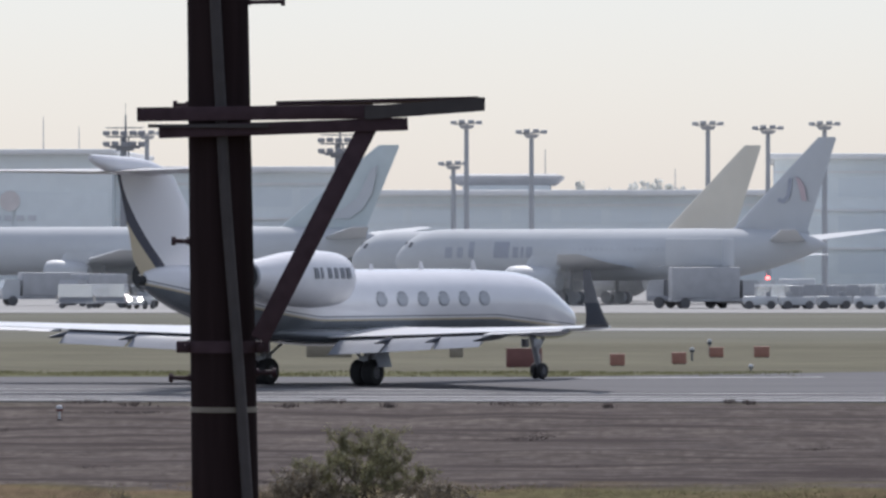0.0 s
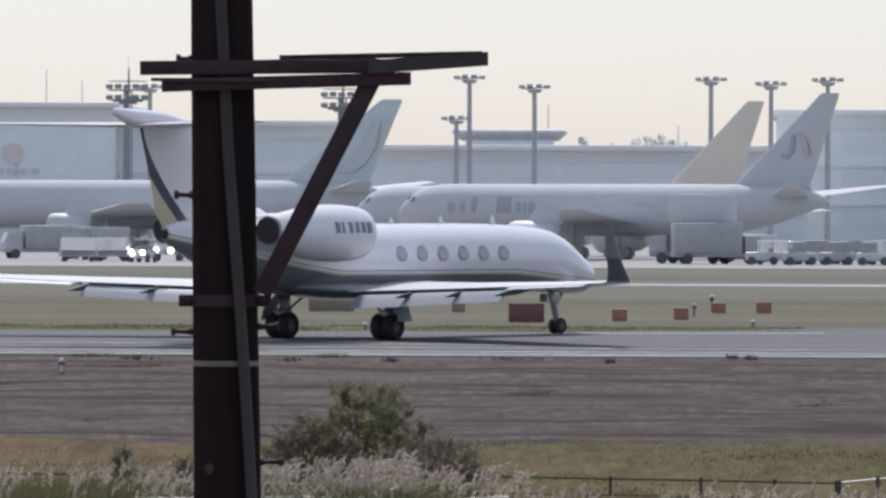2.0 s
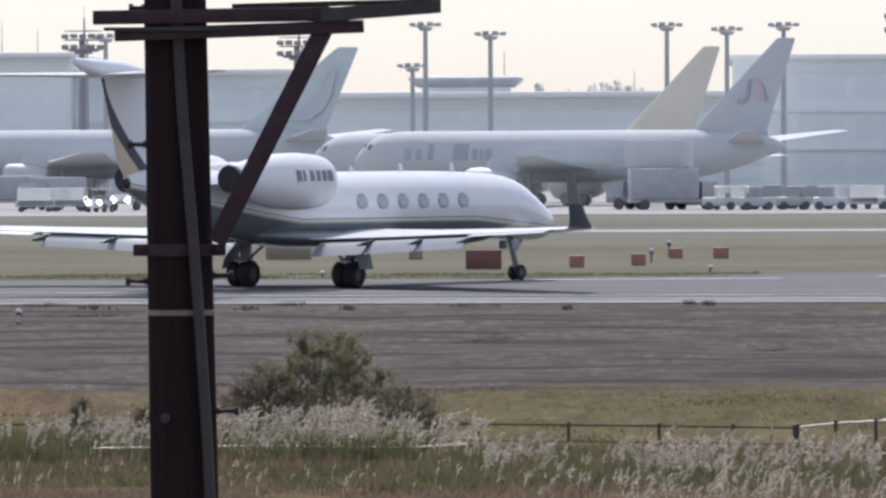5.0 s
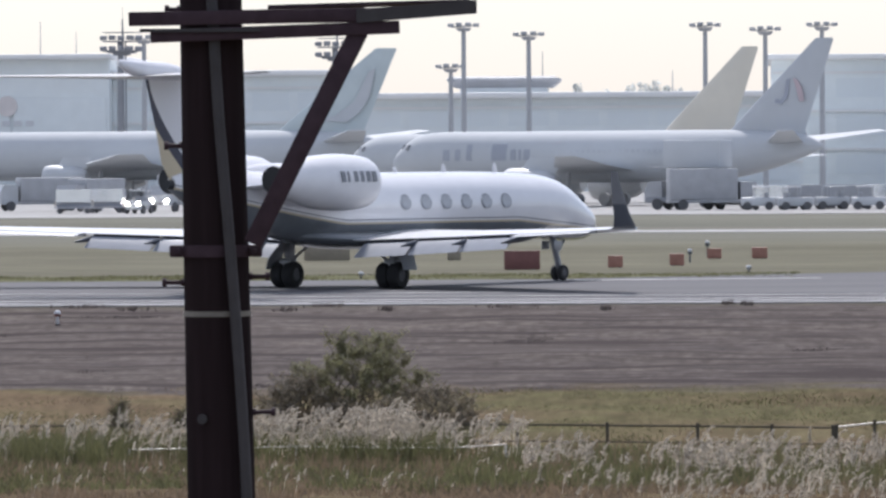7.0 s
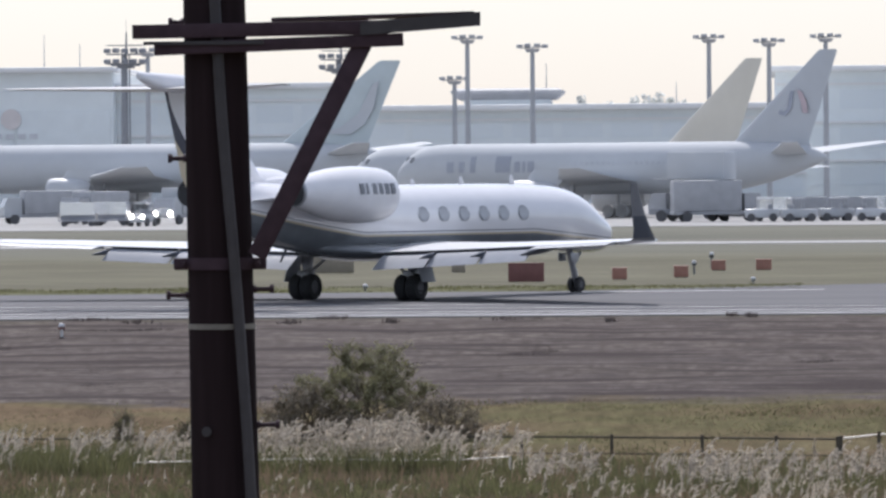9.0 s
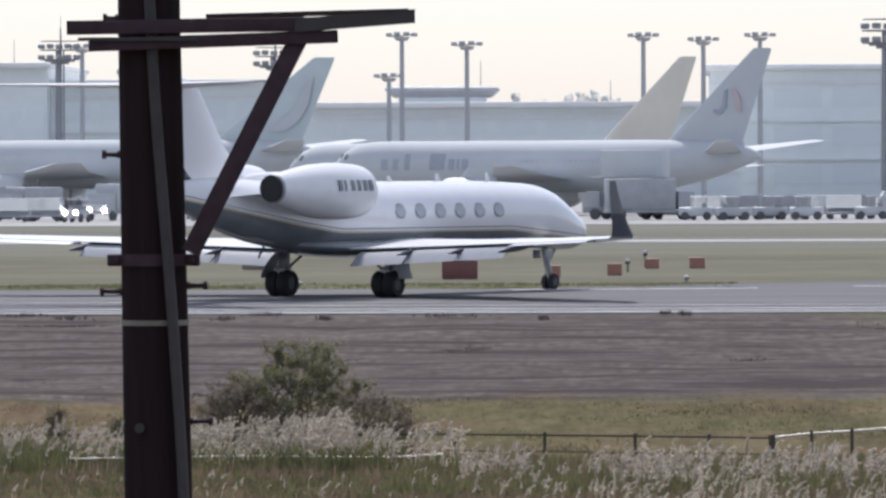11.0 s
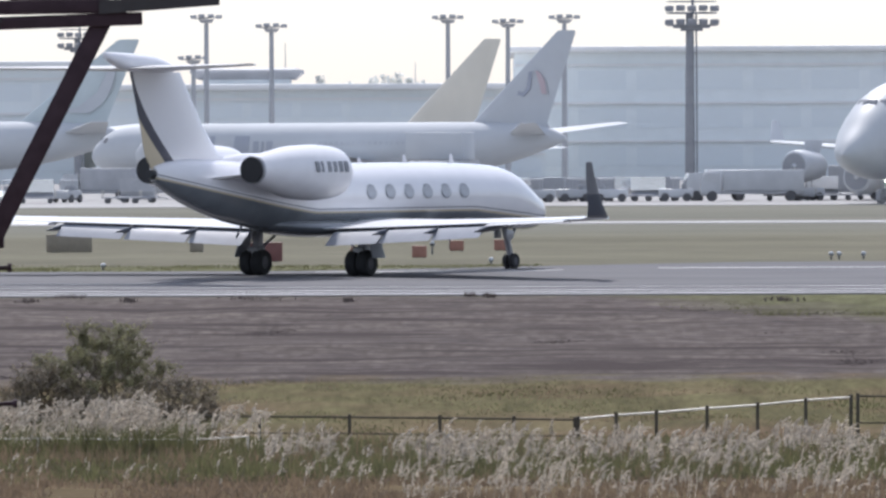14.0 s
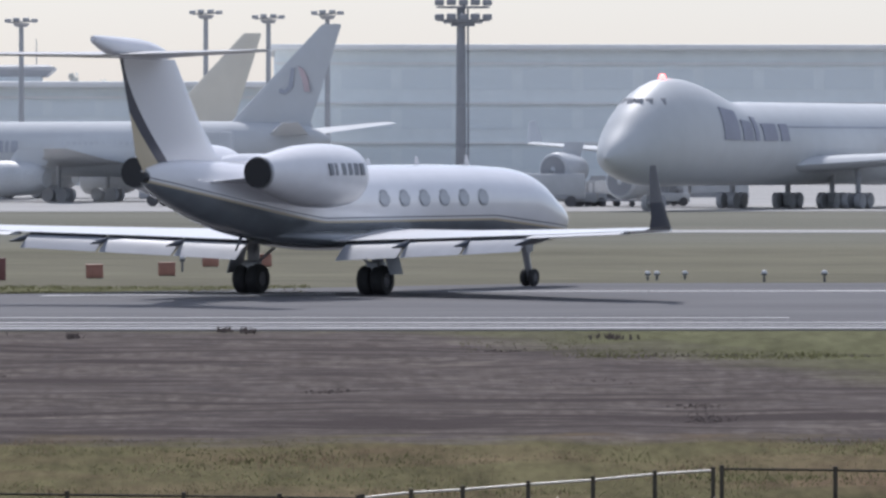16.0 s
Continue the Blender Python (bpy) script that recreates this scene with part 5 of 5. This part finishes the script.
# ---- pampas grass and meadow ----
def blades(name, count, place, height, width, material, label, lean=0.35):
    vs, fs = [], []
    for i in range(count):
        x, y = place()
        z = lie(y)
        h = height * random.uniform(0.45, 1.25)
        a = random.uniform(0, 6.28)
        b = random.uniform(-0.6, 0.6)
        d = Vector((math.cos(a), math.sin(a) * 0.6, 0)) * h * lean * random.random()
        s = Vector((math.cos(b), math.sin(b), 0)) * width * random.uniform(0.6, 1.4)
        p = Vector((x, y, z - 0.05))
        k = len(vs)
        m1 = p + d * 0.35 + Vector((0, 0, h * 0.6))
        vs += [p - s, p + s, m1 + s * 0.7, m1 - s * 0.7, p + d + Vector((0, 0, h))]
        fs += [(k, k + 1, k + 2, k + 3), (k + 3, k + 2, k + 4)]
    me = bpy.data.meshes.new(name)
    me.from_pydata(vs, [], fs)
    me.materials.append(M[material])
    return tagged(new(name, me), label, "grass", kind="stuff")


def plumes(name, spots, label):
    """Silver plumes: a bent stalk with a drooping, feathery head of many slivers."""
    vs, fs = [], []
    for x, y, h, head in spots:
        base = Vector((x, y, lie(y)))
        a = random.gauss(0.2, 0.9)
        way = Vector((math.cos(a), math.sin(a) * 0.5, 0))
        top = base + Vector((0, 0, h)) + way * h * 0.10
        k = len(vs)
        s = Vector((0.003, 0, 0))
        vs += [base - s, base + s, top + s * 0.6, top - s * 0.6]
        fs.append((k, k + 1, k + 2, k + 3))
        droop = random.uniform(0.1, 0.75)
        for j in range(13):
            u = j / 12
            c = top + way * head * (0.08 + droop * u * u) + Vector((0, 0, head * (0.95 * u - droop * 0.6 * u * u)))
            for r in range(4):
                e = c + way * head * 0.16 * droop + Vector((random.gauss(0, 1), random.gauss(0, 1), random.gauss(-0.2, 0.6))) * head * 0.14 * (1.2 - u * 0.85)
                w = Vector((random.gauss(0, 1), random.gauss(0, 0.6), random.gauss(0, 1))).normalized() * head * 0.075
                k = len(vs)
                vs += [c - w, c + w, e]
                fs.append((k, k + 1, k + 2))
    me = bpy.data.meshes.new(name)
    me.from_pydata(vs, [], fs)
    me.materials.append(M["plume"])
    return tagged(new(name, me), label, "pampas grass", kind="stuff")


def between(x0, x1, y0, y1):
    return lambda: (random.uniform(x0, x1), random.uniform(y0, y1))


def clumpy(x0, x1, y0, y1, scale=0.35, floor_=0.42):
    def go():
        while True:
            x, y = random.uniform(x0, x1), random.uniform(y0, y1)
            if 0.5 + noise.noise((x * scale, y * scale, 7)) * 0.9 > floor_ + random.uniform(-0.2, 0.2):
                return x, y
    return go


def plume_spots(n, px0, px1, y0, y1, h0, h1, scale=0.5, cut=0.45, size=1.0):
    out = []
    while len(out) < n:
        px, y = random.uniform(px0, px1), random.uniform(y0, y1)
        x = field_x(px, y)
        f = 0.5 + noise.noise((x * scale, y * scale * 0.6, 11)) * 0.7 + noise.noise((x * 1.9, y * 1.2, 4)) * 0.5
        if f > cut + random.uniform(-0.15, 0.15):
            out.append((x, y, random.uniform(h0, h1) * (0.75 + 0.4 * f), random.uniform(0.22, 0.40) * size))
    return out


plumes("pampas_grass", plume_spots(430, -890, -600, 151.5, 157.0, 0.3, 1.15, 0.4, 0.42, 1.1) + plume_spots(260, -1450, -890, 150.5, 156.5, 0.3, 0.95, 0.6, 0.45), "dense stand of silver pampas plumes below the bank")
plumes("pampas_grass", plume_spots(600, -400, 820, 141.0, 152.5, 0.12, 0.62, 0.45, 0.60, 1.1) + plume_spots(380, -330, 860, 131.0, 143.0, 0.08, 0.42, 0.5, 0.6, 0.8) + plume_spots(110, -600, -400, 151, 156.5, 0.4, 0.95, 0.6, 0.3), "lower stand of silver pampas plumes along the fence")
plumes("pampas_grass", plume_spots(150, -1450, 1000, 136, 149, 0.15, 0.4, 0.5, 0.5, 0.6) + plume_spots(70, 760, 1500, 147, 154, 0.2, 0.5, 0.6, 0.45), "scattered pampas plumes in the rank grass")
blades("pampas_leaves", 9000, clumpy(-22, -7, 150.5, 157.5, 0.5, 0.3), 0.75, 0.014, "grass", "arching olive leaves below the pampas plumes", 0.7)
blades("pampas_leaves", 9000, clumpy(-7, 16, 141, 154, 0.5, 0.4), 0.42, 0.014, "grass", "arching olive leaves below the pampas plumes", 0.7)
blades("pampas_leaves", 5000, clumpy(-22, 16, 146, 157, 0.6, 0.5), 0.45, 0.012, "drygrass", "dry straw leaves among the pampas plumes", 0.7)
blades("rank_grass", 44000, clumpy(-24, 22, 124, 150, 0.4, 0.40), 0.24, 0.016, "drygrass", "rank dry grass below the bank", 1.3)
blades("rank_grass", 34000, clumpy(-24, 24, 139, 158.5, 0.8, 0.55), 0.28, 0.018, "grass", "olive green rank grass below the bank", 1.3)
blades("meadow_grass", 30000, clumpy(-26, 26, 158.5, 169.5, 0.3, 0.35), 0.085, 0.014, "grass", "short olive meadow grass on the bank", 0.6)
blades("meadow_grass", 9000, clumpy(-26, 26, 158.5, 169.5, 0.5, 0.5), 0.11, 0.010, "drygrass", "dry blades in the meadow grass on the bank", 0.6)
def hay_rows():
    """Spots along wavering lines of cut, withered grass."""
    rows = [170.4 + 1.15 * i + 0.3 * math.sin(i * 2.3) for i in range(13)]

    def go():
        while True:
            y0, x = random.choice(rows), random.uniform(-30, 30)
            if noise.noise((x * 0.16, y0 * 3.1, 2)) + random.uniform(-0.45, 0.45) > -0.1:
                return x, y0 + 0.5 * noise.noise((x * 0.12, y0, 5)) + random.gauss(0, 0.24)
    return go


blades("cut_grass", 60000, hay_rows(), 0.022, 0.035, "hay", "rows of withered cut grass on the bare soil", 1.5)
blades("verge_grass", 9000, clumpy(5, 32, 180, 185.4, 0.4, 0.4), 0.06, 0.018, "grass", "green verge grass beside the taxiway", 0.6)
blades("far_verge", 9000, clumpy(-36, 2, 226, 238, 0.25, 0.4), 0.11, 0.02, "grass", "rough green grass along the far edge of the taxiway", 0.6)


# ---- movement ----
def motions():
    times = [i / 10 for i in range(120)] + [12 + i / FPS for i in range(int(4 * FPS) + 1)]
    walk(business_jet, [(t, jet_pose(t)) for t in times])
    # the cargo airplane rolls slowly ahead, the van crosses the apron and stops
    a = radians(180 + 59.5)
    walk(jumbo, [(t, along(31.9 + math.cos(a) * d, 508 + math.sin(a) * d, 180 + 59.5, 70 * 0.885)) for t, d in ((0.0, -40.0), (4.0, -29.0), (8.0, -18.0), (12.0, -6.9), (14.0, -1.4), (14.5, 0.0), (15.0, 1.1), (15.5, 1.9), (16.0, 2.4))])
    walk(service_van, [(t, pose(math.tan(px / 11000) * 572, 572, 0.03, 0, 0, 180)) for t, px in ((0.0, 66), (1.0, 32), (2.0, -4), (3.0, -42), (4.2, -82), (5.2, -100), (6.0, -104), (16.0, -104))])
    run, gone = [], 0.0
    for a, b in zip([times[0]] + times, times):
        gone += math.hypot(taxi(b, 1) - taxi(a, 1), taxi(b, 2) - taxi(a, 2))
        run.append((b, gone))
    for ob, r in rolling_wheels:
        at = ob.location.copy()
        walk(ob, [(t, Matrix.Translation(at) @ Matrix.Rotation(d / r, 4, "Y")) for t, d in run])


motions()
